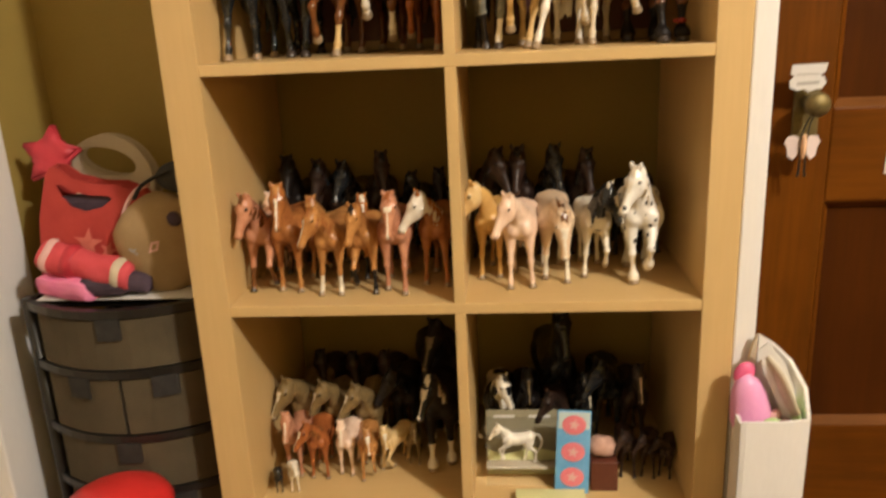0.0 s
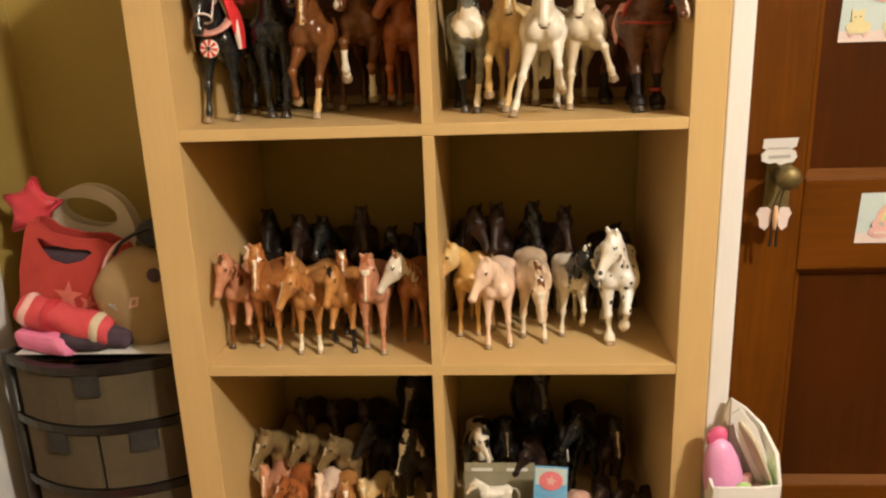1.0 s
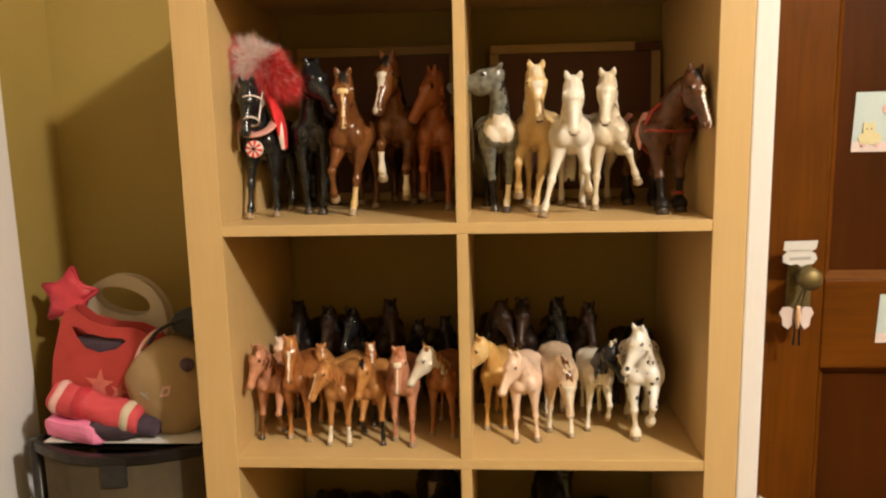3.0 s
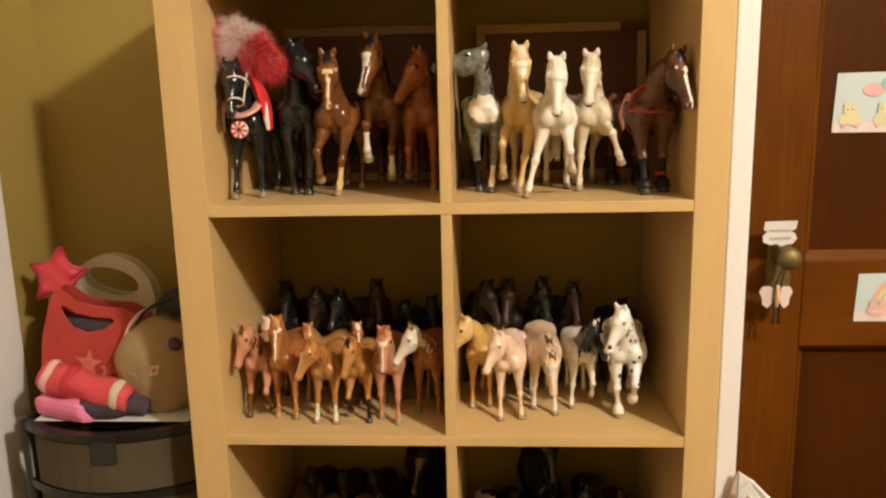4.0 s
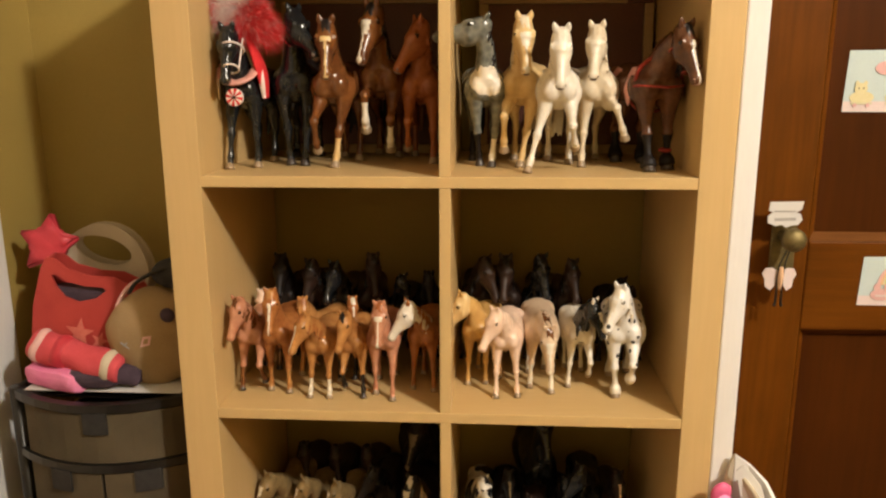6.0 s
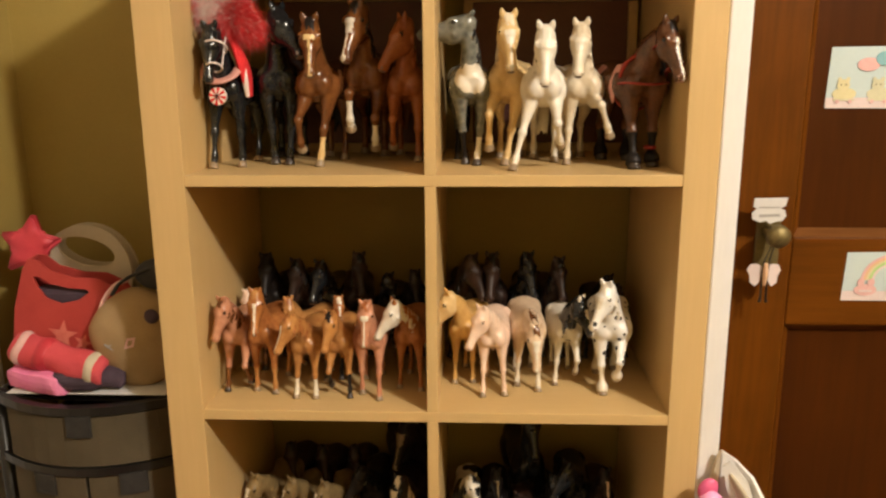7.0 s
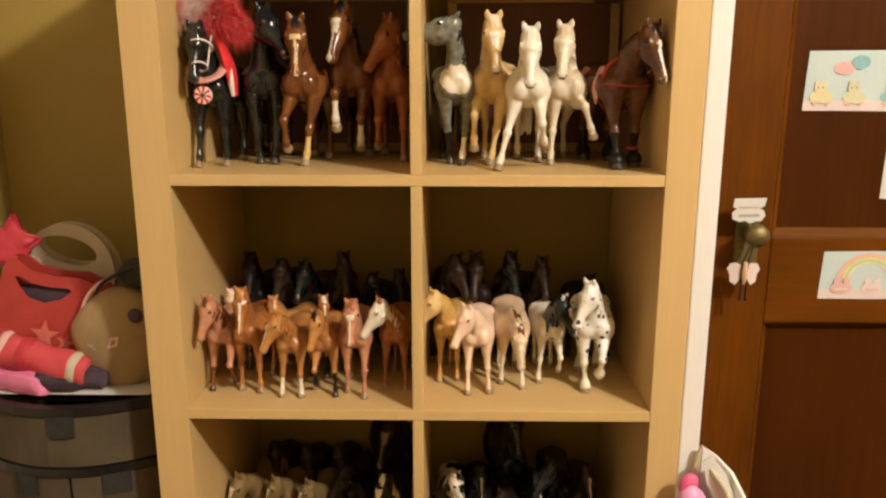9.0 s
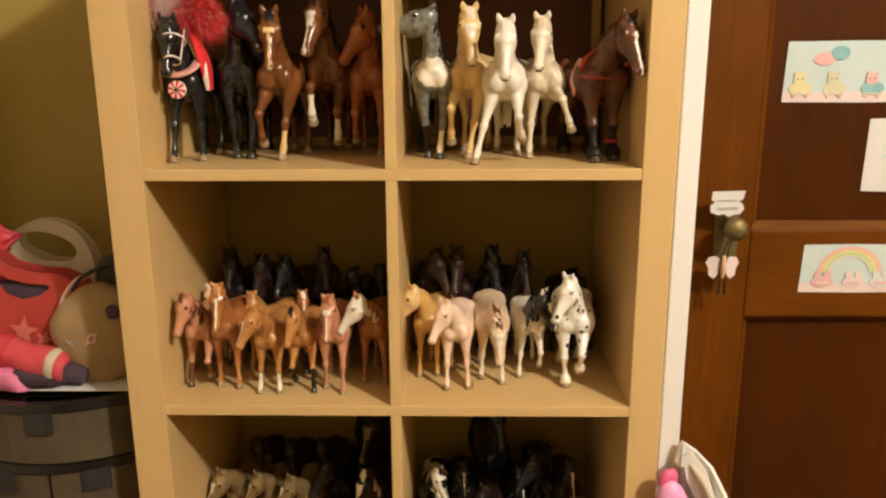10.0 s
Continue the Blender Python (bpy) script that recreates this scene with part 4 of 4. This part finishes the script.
tagged(finish("soft_toy", bm, surface("dusty_pink_cloth", (0.46, 0.26, 0.20), (0.60, 0.38, 0.30), 60.0, 0.9)), "crumpled dusty pink cloth on a red box", "cloth")
for i, x in enumerate((0.262, 0.295, 0.322)):
    horse(SMALL["look_right"], x, 0.10, CC, 0.10 - i * 0.008, -12 * i, "dark soot hoof_dark dark dark skin", "small dark brown horse beside the red box")

# ---- drawer cart ----
X0, X1 = -0.722, -0.402
XM, W = (X0 + X1) / 2, X1 - X0
cart = thing("drawer_cart", (XM, 0.22, 0), "black framed cart with beige fabric drawers", "drawer cart")


def bow(x):
    """The front of the cart swells towards the room."""
    u = (x - XM) / (W / 2)
    return 0.088 - 0.062 * (1 - u * u)


def bowed(x0, x1, z0, z1, thick, push=0.0, n=10):
    own = bmesh.new()
    rings = []
    for i in range(n + 1):
        x = x0 + (x1 - x0) * i / n
        y = bow(x) - push
        rings.append([own.verts.new((x - XM, yy - 0.22, zz)) for yy, zz in ((y, z0), (y, z1), (y + thick, z1), (y + thick, z0))])
    for a, b in zip(rings, rings[1:]):
        for k in range(4):
            own.faces.new((a[k], a[(k + 1) % 4], b[(k + 1) % 4], b[k]))
    own.faces.new(rings[0])
    own.faces.new(rings[-1])
    return own


tiers = [0.733, 0.631, 0.517, 0.415, 0.315, 0.215, 0.110]
for x in (X0 + 0.008, X1 - 0.008):
    for y in (0.090, 0.35):
        part("post", tube([(x - XM, y - 0.22, 0.0, 0.014, 0.012), (x - XM, y - 0.22, 0.40, 0.014, 0.012), (x - XM, y - 0.22, 0.741, 0.014, 0.012)], bm=None, n=10, steps=1), BLACK_PLASTIC, cart, smooth=True)
for i, z in enumerate(tiers):
    part("rail", bowed(X0, X1, z - 0.007, z + 0.007, 0.014, 0.004), BLACK_PLASTIC, cart)
    for x in (X0 + 0.006, X1 - 0.006):
        part("side_rail", box(x - 0.005 - XM, x + 0.005 - XM, -0.12, 0.135, z - 0.006, z + 0.006, 0.002), BLACK_PLASTIC, cart)
    part("tray", box(X0 + 0.012 - XM, X1 - 0.012 - XM, -0.13, 0.135, z - 0.009, z - 0.004), BLACK_PLASTIC, cart)
    if i == len(tiers) - 1:
        break
    z0, z1 = tiers[i + 1] + 0.009, z - 0.010
    spans = [(X0 + 0.034, X1 - 0.012)] if i % 2 == 0 else [(X0 + 0.034, XM + 0.010), (XM + 0.016, X1 - 0.012)]
    for a, b in spans:
        dr = part("drawer", bowed(a, b, z0, z1, 0.006), CANVAS, cart, "beige fabric drawer front")
        m = (a + b) / 2
        part("pull_tab", bowed(m - 0.019, m + 0.019, z1 - 0.032, z1 + 0.004, 0.004, 0.005, 3), TAB, dr, "black webbing pull tab")

# ---- on the cart ----
T = 0.7405


def soft(verts, amount, scale, seed):
    for v in verts:
        v.co += Vector((noise.noise(v.co * scale + Vector((seed, 0, 0))), noise.noise(v.co * scale + Vector((0, seed, 0))), noise.noise(v.co * scale + Vector((0, 0, seed))))) * amount


# coral tote bag with a smile-shaped grip
tote = thing("tote_bag", (-0.610, 0.16, T + 0.004), "coral red tote bag with a smile-shaped grip", "bag")
outl = [(-0.100, -0.016), (-0.092, 0.10), (-0.076, 0.165), (-0.066, 0.182), (-0.050, 0.180), (-0.030, 0.163), (0.01, 0.152), (0.05, 0.150), (0.082, 0.135), (0.098, 0.105), (0.090, 0.05), (0.070, -0.016)]
grip = [(-0.058, 0.152), (-0.048, 0.153), (-0.030, 0.141), (0.000, 0.134), (0.030, 0.132), (0.036, 0.127), (0.018, 0.114), (-0.012, 0.108), (-0.036, 0.117), (-0.050, 0.134)]
sheet = pose(0, -0.03, 0.02, -8, 0, 0)
part("front_sheet", plate(outl, [grip], 0.003, turn=sheet), PINK_RED, tote)
part("back_sheet", plate(outl, [grip], 0.003, turn=pose(0, 0.03, 0.02, 2, 0, 0)), PINK_RED, tote)
bm = bmesh.new()
fr, bk = sheet, pose(0, 0.03, 0.02, 2, 0, 0)
edge = outl[8:] + outl[:4]
prev = None
for x, z in edge:
    a, b = fr @ Vector((x, 0, z)), bk @ Vector((x, 0, z))
    m = (a + b) / 2
    row = [bm.verts.new(p) for p in (a, m + Vector((-0.006 if x > 0 else 0.006, 0, 0.004)), b)]
    if prev:
        for k in range(2):
            bm.faces.new((prev[k], prev[k + 1], row[k + 1], row[k]))
    prev = row
g = part("gusset", bm, PINK_RED, tote, smooth=True)
g.modifiers.new("cloth", "SOLIDIFY").thickness = 0.002
part("print", plate(star(-0.012, 0.055, 0.026, 0.4, 8), thick=0.0008, turn=sheet @ pose(0, -0.0032, 0)), surface("faded_print", (0.52, 0.12, 0.09), (0.62, 0.20, 0.15), 60.0, 0.8), tote, "faded pale star print")
part("print", plate(star(0.022, 0.042, 0.016, 0.4, 20), thick=0.0008, turn=sheet @ pose(0, -0.0032, 0)), bpy.data.materials["faded_print"], tote, "faded pale star print")

part("stuffing", box(-0.070, 0.060, -0.014, 0.022, 0.0, 0.150, 0.010, turn=pose(0, 0, 0, -3, 0, 0)), DUSK, tote, "dark stuff inside the bag")

# padded star
bm = plate(star(0, 0, 0.058, 0.52, 6), thick=0.020)
bmesh.ops.bevel(bm, geom=bm.edges[:], offset=0.005, segments=3, affect="EDGES")
st = finish("padded_star", bm, STAR_RED, None, "", True)
st.matrix_world = pose(-0.700, 0.215, 0.953, -12, 0, 0)
tagged(st, "padded red star behind the tote bag", "toy")

# white bag with an oval grip
white_bag = thing("white_bag", (-0.632, 0.25, T), "white tote bag with a rounded oval grip", "bag")
wo = [(-0.11, 0.0)] + ellipse(0.0, 0.150, 0.086, 0.094, 22, -14, 190, -10) + [(0.085, 0.0)]
for y, tl in ((-0.02, -6), (0.035, 3)):
    part("sheet", plate(wo, [ellipse(0.006, 0.196, 0.052, 0.024, 24, -14)], 0.003, turn=pose(0, y, 0, tl, 0, 0)), WHITE_CLOTH, white_bag)
part("lining", box(-0.08, 0.07, 0.0, 0.02, 0.0, 0.165, 0.006), DUSK, white_bag, "dark stuff inside the bag")

# cream backpack at the shelf's side
bp = thing("backpack", (-0.484, 0.125, T), "cream plush backpack with faint printed marks", "backpack")
bm = bmesh.new()
bmesh.ops.create_uvsphere(bm, u_segments=36, v_segments=22, radius=1)
for v in bm.verts:
    c = v.co
    v.co = Vector((c.x * 0.072 * (1.16 - 0.16 * abs(c.z)), c.y * 0.040, 0.080 + c.z * 0.086))
bmesh.ops.rotate(bm, verts=bm.verts, cent=(0, 0, 0.09), matrix=Matrix.Rotation(radians(14), 3, "Y"))
soft(bm.verts, 0.004, 22, 3)
part("body", bm, CREAM_CLOTH, bp, smooth=True)
part("piping", tube([(0.069 * math.cos(a) + 0.0, -0.004, 0.088 + 0.092 * math.sin(a), 0.004, 0.004) for a in np.linspace(radians(100), radians(265), 14)], bm=None, n=8, steps=2), C_PINK, bp, "pink piping", True)
part("strap", tube([(-0.03, -0.022, 0.160, 0.006, 0.003), (-0.01, -0.03, 0.182, 0.006, 0.003), (0.03, -0.02, 0.200, 0.006, 0.003), (0.062, 0.0, 0.196, 0.006, 0.003)], hint=(0, 1, 0), n=8), TAB, bp, "black strap", True)
part("flap", ball(0.042, 0.0, 0.188, 0.042, 0.028, 0.026), TAB, bp, "black top flap", True)
part("button", ball(0.036, -0.037, 0.128, 0.012, 0.004, 0.012), DUSK, bp, "dark round button", True)
for x, z, r in ((-0.038, 0.075, 35), (-0.034, 0.080, -35)):
    part("mark", box(x - 0.009, x + 0.009, -0.0375, -0.0335, z - 0.0012, z + 0.0012, turn=Matrix.Translation((x, 0, z)) @ pose(0, 0, 0, 0, r, 0) @ Matrix.Translation((-x, 0, -z))), INK, bp, "short grey stitch mark")
part("patch", plate([(-0.012, 0.074), (0.004, 0.078), (0.008, 0.094), (-0.006, 0.092)], [[(-0.007, 0.079), (0.001, 0.081), (0.003, 0.089), (-0.004, 0.088)]], 0.001, turn=pose(0, -0.0395, 0)), C_PINK, bp, "faint pink printed square")

ROLL = surface("bright_coral_fleece", (0.52, 0.05, 0.065), (0.66, 0.09, 0.11), 26.0, 0.85, fine=600.0, relief=0.6)
# rolled pink blanket with a pale spiral end
rollb = thing("rolled_blanket", (-0.606, 0.105, T + 0.006), "rolled coral blanket with white edges", "blanket")
a0, a1 = Vector((-0.078, 0.0, 0.064)), Vector((0.075, -0.015, 0.026))
bm = tube([(*(a0 + (a1 - a0) * t), r, r) for t, r in ((0, 0.021), (0.06, 0.025), (0.3, 0.026), (0.5, 0.025), (0.75, 0.026), (0.94, 0.0245), (1, 0.020))], n=22, steps=3)
soft(bm.verts, 0.004, 30, 7)
part("roll", bm, ROLL, rollb, smooth=True)
ax = (a1 - a0).normalized()
for t, w, m in ((0.87, 0.09, WHITE_CLOTH), (0.09, 0.08, C_PINK), (0.34, 0.14, STAR_RED)):
    bm = tube([(*(a0 + (a1 - a0) * (t - w / 2)), 0.0256, 0.0256), (*(a0 + (a1 - a0) * t), 0.0276, 0.0276), (*(a0 + (a1 - a0) * (t + w / 2)), 0.0259, 0.0259)], n=22, steps=4)
    soft(bm.verts, 0.004, 30, 7)
    part("band", bm, m, rollb, "paler band round the roll", True)

# folded cloths under the roll
bm = box(-0.050, 0.055, -0.045, 0.06, 0.0, 0.034, 0.014)
bmesh.ops.subdivide_edges(bm, edges=bm.edges[:], cuts=3, use_grid_fill=True)
soft(bm.verts, 0.007, 26, 2)
pc = finish("folded_cloth", bm, HOT_PINK, None, "", True)
pc.matrix_world = pose(-0.638, 0.115, T + 0.004, 4, 3, -14)
tagged(pc, "folded bright pink fleece cloth on the cart", "cloth")
bm = box(-0.055, 0.06, -0.03, 0.05, 0.0, 0.036, 0.015)
bmesh.ops.subdivide_edges(bm, edges=bm.edges[:], cuts=3, use_grid_fill=True)
soft(bm.verts, 0.011, 24, 5)
dc = finish("dark_cloth", bm, DUSK, None, "", True)
dc.matrix_world = pose(-0.560, 0.105, T + 0.004, 0, 0, 8)
tagged(dc, "crumpled dark purple cloth on the cart", "cloth")
tagged(finish("paper_sheet", box(X0 + 0.03, X1 - 0.03, 0.075, 0.33, T, T + 0.002, 0.0006), PAPER), "white paper sheet lying on the cart", "paper")

# red tub before the cart
tub = thing("red_tub", (-0.543, -0.05, 0), "red plastic tub standing before the cart", "tub")
part("body", lathe([(0.066, 0.0), (0.070, 0.01), (0.078, 0.40), (0.080, 0.43)], 32), RED_PLASTIC, tub, smooth=True)
part("lid", lathe([(0.083, 0.431), (0.084, 0.445), (0.076, 0.460), (0.050, 0.474), (0.008, 0.480)], 32), RED_PLASTIC, tub, "domed red lid", True)

# ---- white bag with toys by the door ----
carrier = thing("white_carrier", (0.42, -0.042, 0), "tall white open bag standing beside the shelf", "bag")


def wall_strip(pts, name, label, mat):
    """A wall of the bag along (x, y, top) points, from the floor up, 5 mm thick."""
    own = bmesh.new()
    rows = []
    for x, y, z in pts:
        n = Vector((x - 0.42, y + 0.042, 0)).normalized() * 0.005
        q = Vector((x - 0.42, y + 0.042, 0))
        low = q * 0.9
        rows.append([own.verts.new(p) for p in (low, Vector((q.x * 0.97, q.y * 0.97, z * 0.6)), Vector((q.x, q.y, z)), Vector((q.x, q.y, z)) - n, Vector((q.x * 0.97, q.y * 0.97, z * 0.6)) - n, low - n)])
    for a, b in zip(rows, rows[1:]):
        for k in range(6):
            own.faces.new((a[k], a[(k + 1) % 6], b[(k + 1) % 6], b[k]))
    own.faces.new(rows[0])
    own.faces.new(rows[-1])
    return part(name, own, mat, carrier, label)


wall_strip([(0.383, -0.078, 0.602), (0.39, -0.080, 0.603), (0.44, -0.080, 0.603), (0.474, -0.078, 0.606)], "front_wall", "white front of the bag", WHITE_TRIM)
wall_strip([(0.475, -0.076, 0.606), (0.477, -0.052, 0.640), (0.462, -0.028, 0.672), (0.442, -0.010, 0.690), (0.421, -0.005, 0.703)], "side_wall", "white folded side of the bag", WHITE_TRIM)
wall_strip([(0.419, -0.005, 0.703), (0.414, -0.004, 0.690), (0.408, -0.004, 0.66)], "back_wall", "white back of the bag", WHITE_CLOTH)
wall_strip([(0.392, -0.006, 0.600), (0.384, -0.04, 0.600), (0.383, -0.076, 0.598)], "side_wall", "white side of the bag", WHITE_TRIM)
part("base", box(-0.026, 0.045, -0.03, 0.030, 0.0, 0.006), WHITE_TRIM, carrier)
part("flap", plate([(-0.004, 0.690), (0.006, 0.700), (0.030, 0.672), (0.046, 0.630), (0.050, 0.590), (0.036, 0.585), (0.020, 0.622), (0.004, 0.655)], thick=0.004, turn=pose(0, 0.012, 0, 0, 0, -14)), WHITE_TRIM, carrier, "white flap folded inwards")
part("fold", tube([(0.006, 0.020, 0.672, 0.005, 0.018), (0.024, 0.002, 0.645, 0.006, 0.022), (0.040, -0.022, 0.605, 0.004, 0.016)], hint=(1, 0, 0)), WHITE_CLOTH, carrier, "folded white edge", True)
part("print", tube([(0.036, 0.0, 0.625, 0.003, 0.012), (0.043, -0.014, 0.600, 0.003, 0.016), (0.045, -0.024, 0.580, 0.003, 0.010)], hint=(1, 0, 0)), C_GREEN, carrier, "green print inside the bag", True)
part("stuffing", box(-0.026, 0.042, -0.028, 0.026, 0.50, 0.575, 0.012), WHITE_CLOTH, carrier, "white cloth filling the bag", True)
BOW = surface("rose_red_satin", (0.66, 0.09, 0.24), (0.78, 0.16, 0.32), 30.0, 0.5)
toy = thing("pink_toy", (0.409, -0.036, 0.566), "smooth pink toy with a red bow", "toy")
LEAN = Matrix(((1, 0, -0.14, 0.003), (0, 0.8, 0, 0), (0, 0, 1, 0), (0, 0, 0, 1)))
part("body", lathe([(0.003, 0.004), (0.027, 0.006), (0.029, 0.016), (0.0275, 0.038), (0.0235, 0.060), (0.0165, 0.078), (0.005, 0.090)], 32, turn=LEAN), PINK_TOY, toy, smooth=True)
part("bow", ball(-0.012, 0.004, 0.088, 0.014, 0.008, 0.018, seg=20, turn=pose(0, 0, 0, 0, 25, 0)), BOW, toy, "red bow", True)
part("arm", ball(0.028, -0.006, 0.020, 0.010, 0.010, 0.018, seg=16, turn=pose(0, 0, 0, 0, 20, 0)), C_PINK, toy, "paler arm", True)
part("foot", ball(0.044, -0.012, 0.014, 0.012, 0.010, 0.011, seg=16), C_PINK, toy, "paler foot", True)
part("leaf", ball(0.022, -0.022, 0.022, 0.013, 0.006, 0.010, seg=14), C_GREEN, toy, "green cloth", True)

# ---- on the door ----


def sheet_on_door(name, x0, x1, z0, z1, y, mat, label, category="drawing", skew=0.0):
    t = thing(name, (x0, y, z0), label, category, "papers on the door")
    w, h = x1 - x0, z1 - z0
    part("paper", plate([(0, 0), (w * 0.5, -0.001), (w, 0.0), (w, h), (w * 0.5, h + 0.001), (skew, h)], thick=0.0006), mat, t)
    return t


def blob(t, outline, mat, label, lift=0.0008, holes=()):
    part("shape", plate(outline, holes, 0.0004, turn=pose(0, -lift, 0)), mat, t, label)


d1 = sheet_on_door("drawing", 0.538, 0.745, 1.189, 1.270, 0.0435, PAPER_BLUE, "pale blue drawing of balloons and coloured shapes", skew=0.003)
blob(d1, [(0.0, 0.0), (0.207, 0.0), (0.207, 0.014), (0.0, 0.014)], PAPER_PINK, "pale pink ground")
blob(d1, ellipse(0.053, 0.058, 0.0150, 0.0090), C_PINK, "pink balloon", 0.0013)
blob(d1, ellipse(0.074, 0.066, 0.0125, 0.0095), C_TEAL, "teal balloon", 0.0018)
for cx, mat, hat in ((0.024, C_YELLOW, C_YELLOW), (0.070, C_STRAW, C_STRAW), (0.122, C_TEAL, C_PINK), (0.170, C_ORANGE, C_PINK)):
    blob(d1, ellipse(cx, 0.019, 0.0160, 0.0085), mat, "plain rounded shape", 0.0013)
    blob(d1, [(cx - 0.014, 0.010), (cx + 0.014, 0.010), (cx + 0.014, 0.0125), (cx - 0.014, 0.0125)], C_STRAW, "thin stripe", 0.0017)
    blob(d1, ellipse(cx - 0.002, 0.031, 0.0085, 0.0075), hat, "plain rounded top", 0.0018)
    for k in (-1, 1):
        blob(d1, ellipse(cx - 0.002 + 0.0055 * k, 0.038, 0.0026, 0.0034, 12), hat, "small ear", 0.0020)
        blob(d1, ellipse(cx - 0.002 + 0.0032 * k, 0.0315, 0.0009, 0.0011, 8), DARK_INK, "tiny dark dot", 0.0023)
        blob(d1, ellipse(cx + 0.0085 * k, 0.009, 0.0026, 0.0026, 12), C_PINK, "small pink dot", 0.0022)
d2 = sheet_on_door("drawing", 0.582, 0.735, 0.920, 0.990, 0.0295, PAPER_BLUE, "drawing of a rainbow over pink shapes", skew=0.003)
blob(d2, [(0.0, 0.0), (0.153, 0.0), (0.153, 0.014), (0.0, 0.014)], PAPER_PINK, "pale pink ground")
for k, m in enumerate((C_PINK, C_ORANGE, C_YELLOW, C_GREEN, PAPER_PINK)):
    r = 0.0455 - 0.0038 * k
    arc = ellipse(0.070, 0.030, r, r * 0.84, 20, 0, 0, 180) + ellipse(0.070, 0.030, r - 0.0036, (r - 0.0036) * 0.84, 20, 0, 180, 0)
    blob(d2, arc, m, "band of the rainbow", 0.0012)
for cx, m in ((0.032, C_PINK), (0.076, PAPER_PINK), (0.115, PAPER), (0.142, C_PINK)):
    blob(d2, ellipse(cx, 0.016, 0.0155, 0.0085), m, "plain rounded shape", 0.0018)
    blob(d2, ellipse(cx - 0.007, 0.027, 0.005, 0.006, 14), m, "plain rounded top", 0.0022)
    blob(d2, ellipse(cx + 0.007, 0.027, 0.005, 0.006, 14), m, "plain rounded top", 0.0022)
    blob(d2, [(cx - 0.009, 0.013), (cx + 0.009, 0.013), (cx + 0.009, 0.016), (cx - 0.009, 0.016)], PAPER_PINK if m is C_PINK else C_PINK, "thin stripe", 0.0026)
d3 = sheet_on_door("note", 0.661, 0.74, 1.065, 1.166, 0.0435, PAPER, "plain white note taped on the door", "note", 0.002)
for k in range(3):
    blob(d3, [(0.026, 0.072 - 0.012 * k), (0.064, 0.072 - 0.012 * k), (0.064, 0.076 - 0.012 * k), (0.026, 0.076 - 0.012 * k)], PAPER_BLUE, "faint line of writing")

tag = thing("door_tag", (0.462, 0.004, 1.055), "white cloud-shaped tag hung on the door knob", "tag")
cl = [(-0.021, 0.016), (-0.022, 0.004), (-0.017, 0.002), (-0.023, -0.004), (-0.022, -0.013), (-0.012, -0.017), (-0.004, -0.015), (0.002, -0.019), (0.010, -0.016), (0.018, -0.015),
      (0.023, -0.008), (0.020, 0.000), (0.014, 0.002), (0.021, 0.006), (0.023, 0.017)]
part("plaque", plate(cl, thick=0.002), PAPER, tag)
part("writing", plate([(-0.014, -0.010), (0.014, -0.009), (0.014, -0.005), (-0.014, -0.006)], thick=0.0004, turn=pose(0, -0.0022, 0)), INK, tag, "faint grey line of writing")
part("fold", plate([(-0.015, 0.003), (0.013, 0.003), (0.013, 0.0045), (-0.015, 0.0045)], thick=0.0006, turn=pose(0, -0.0022, 0)), INK, tag, "thin grey fold")
fly = thing("butterfly_charm", (0.461, 0.0, 0.966), "pale pink butterfly charm hanging from the knob", "charm")
for sg in (1, -1):
    w = [(0.003 * sg, 0.010), (0.010 * sg, 0.014), (0.019 * sg, 0.013), (0.023 * sg, 0.005), (0.019 * sg, -0.003), (0.018 * sg, -0.013), (0.011 * sg, -0.018), (0.005 * sg, -0.010)]
    part("wing", plate(w, thick=0.002, turn=pose(0, 0, 0, 0, 0, 8 * sg)), PAPER_PINK, fly)
part("body", tube([(0.0, -0.003, 0.016, 0.004, 0.003), (0.0, -0.004, 0.0, 0.0055, 0.004), (0.0, -0.003, -0.016, 0.003, 0.002)]), C_ORANGE, fly, "orange body", True)
for x in (-0.003, 0.004):
    part("cord", tube([(x * 0.3 + 0.01, -0.002, 0.045, 0.001, 0.001), (x, -0.004, 0.016, 0.001, 0.001), (x, -0.002, -0.03, 0.0016, 0.0016), (x * 1.4, -0.002, -0.040, 0.0022, 0.0022)], n=6), BLACK_PLASTIC, fly, "thin dark cord", True)
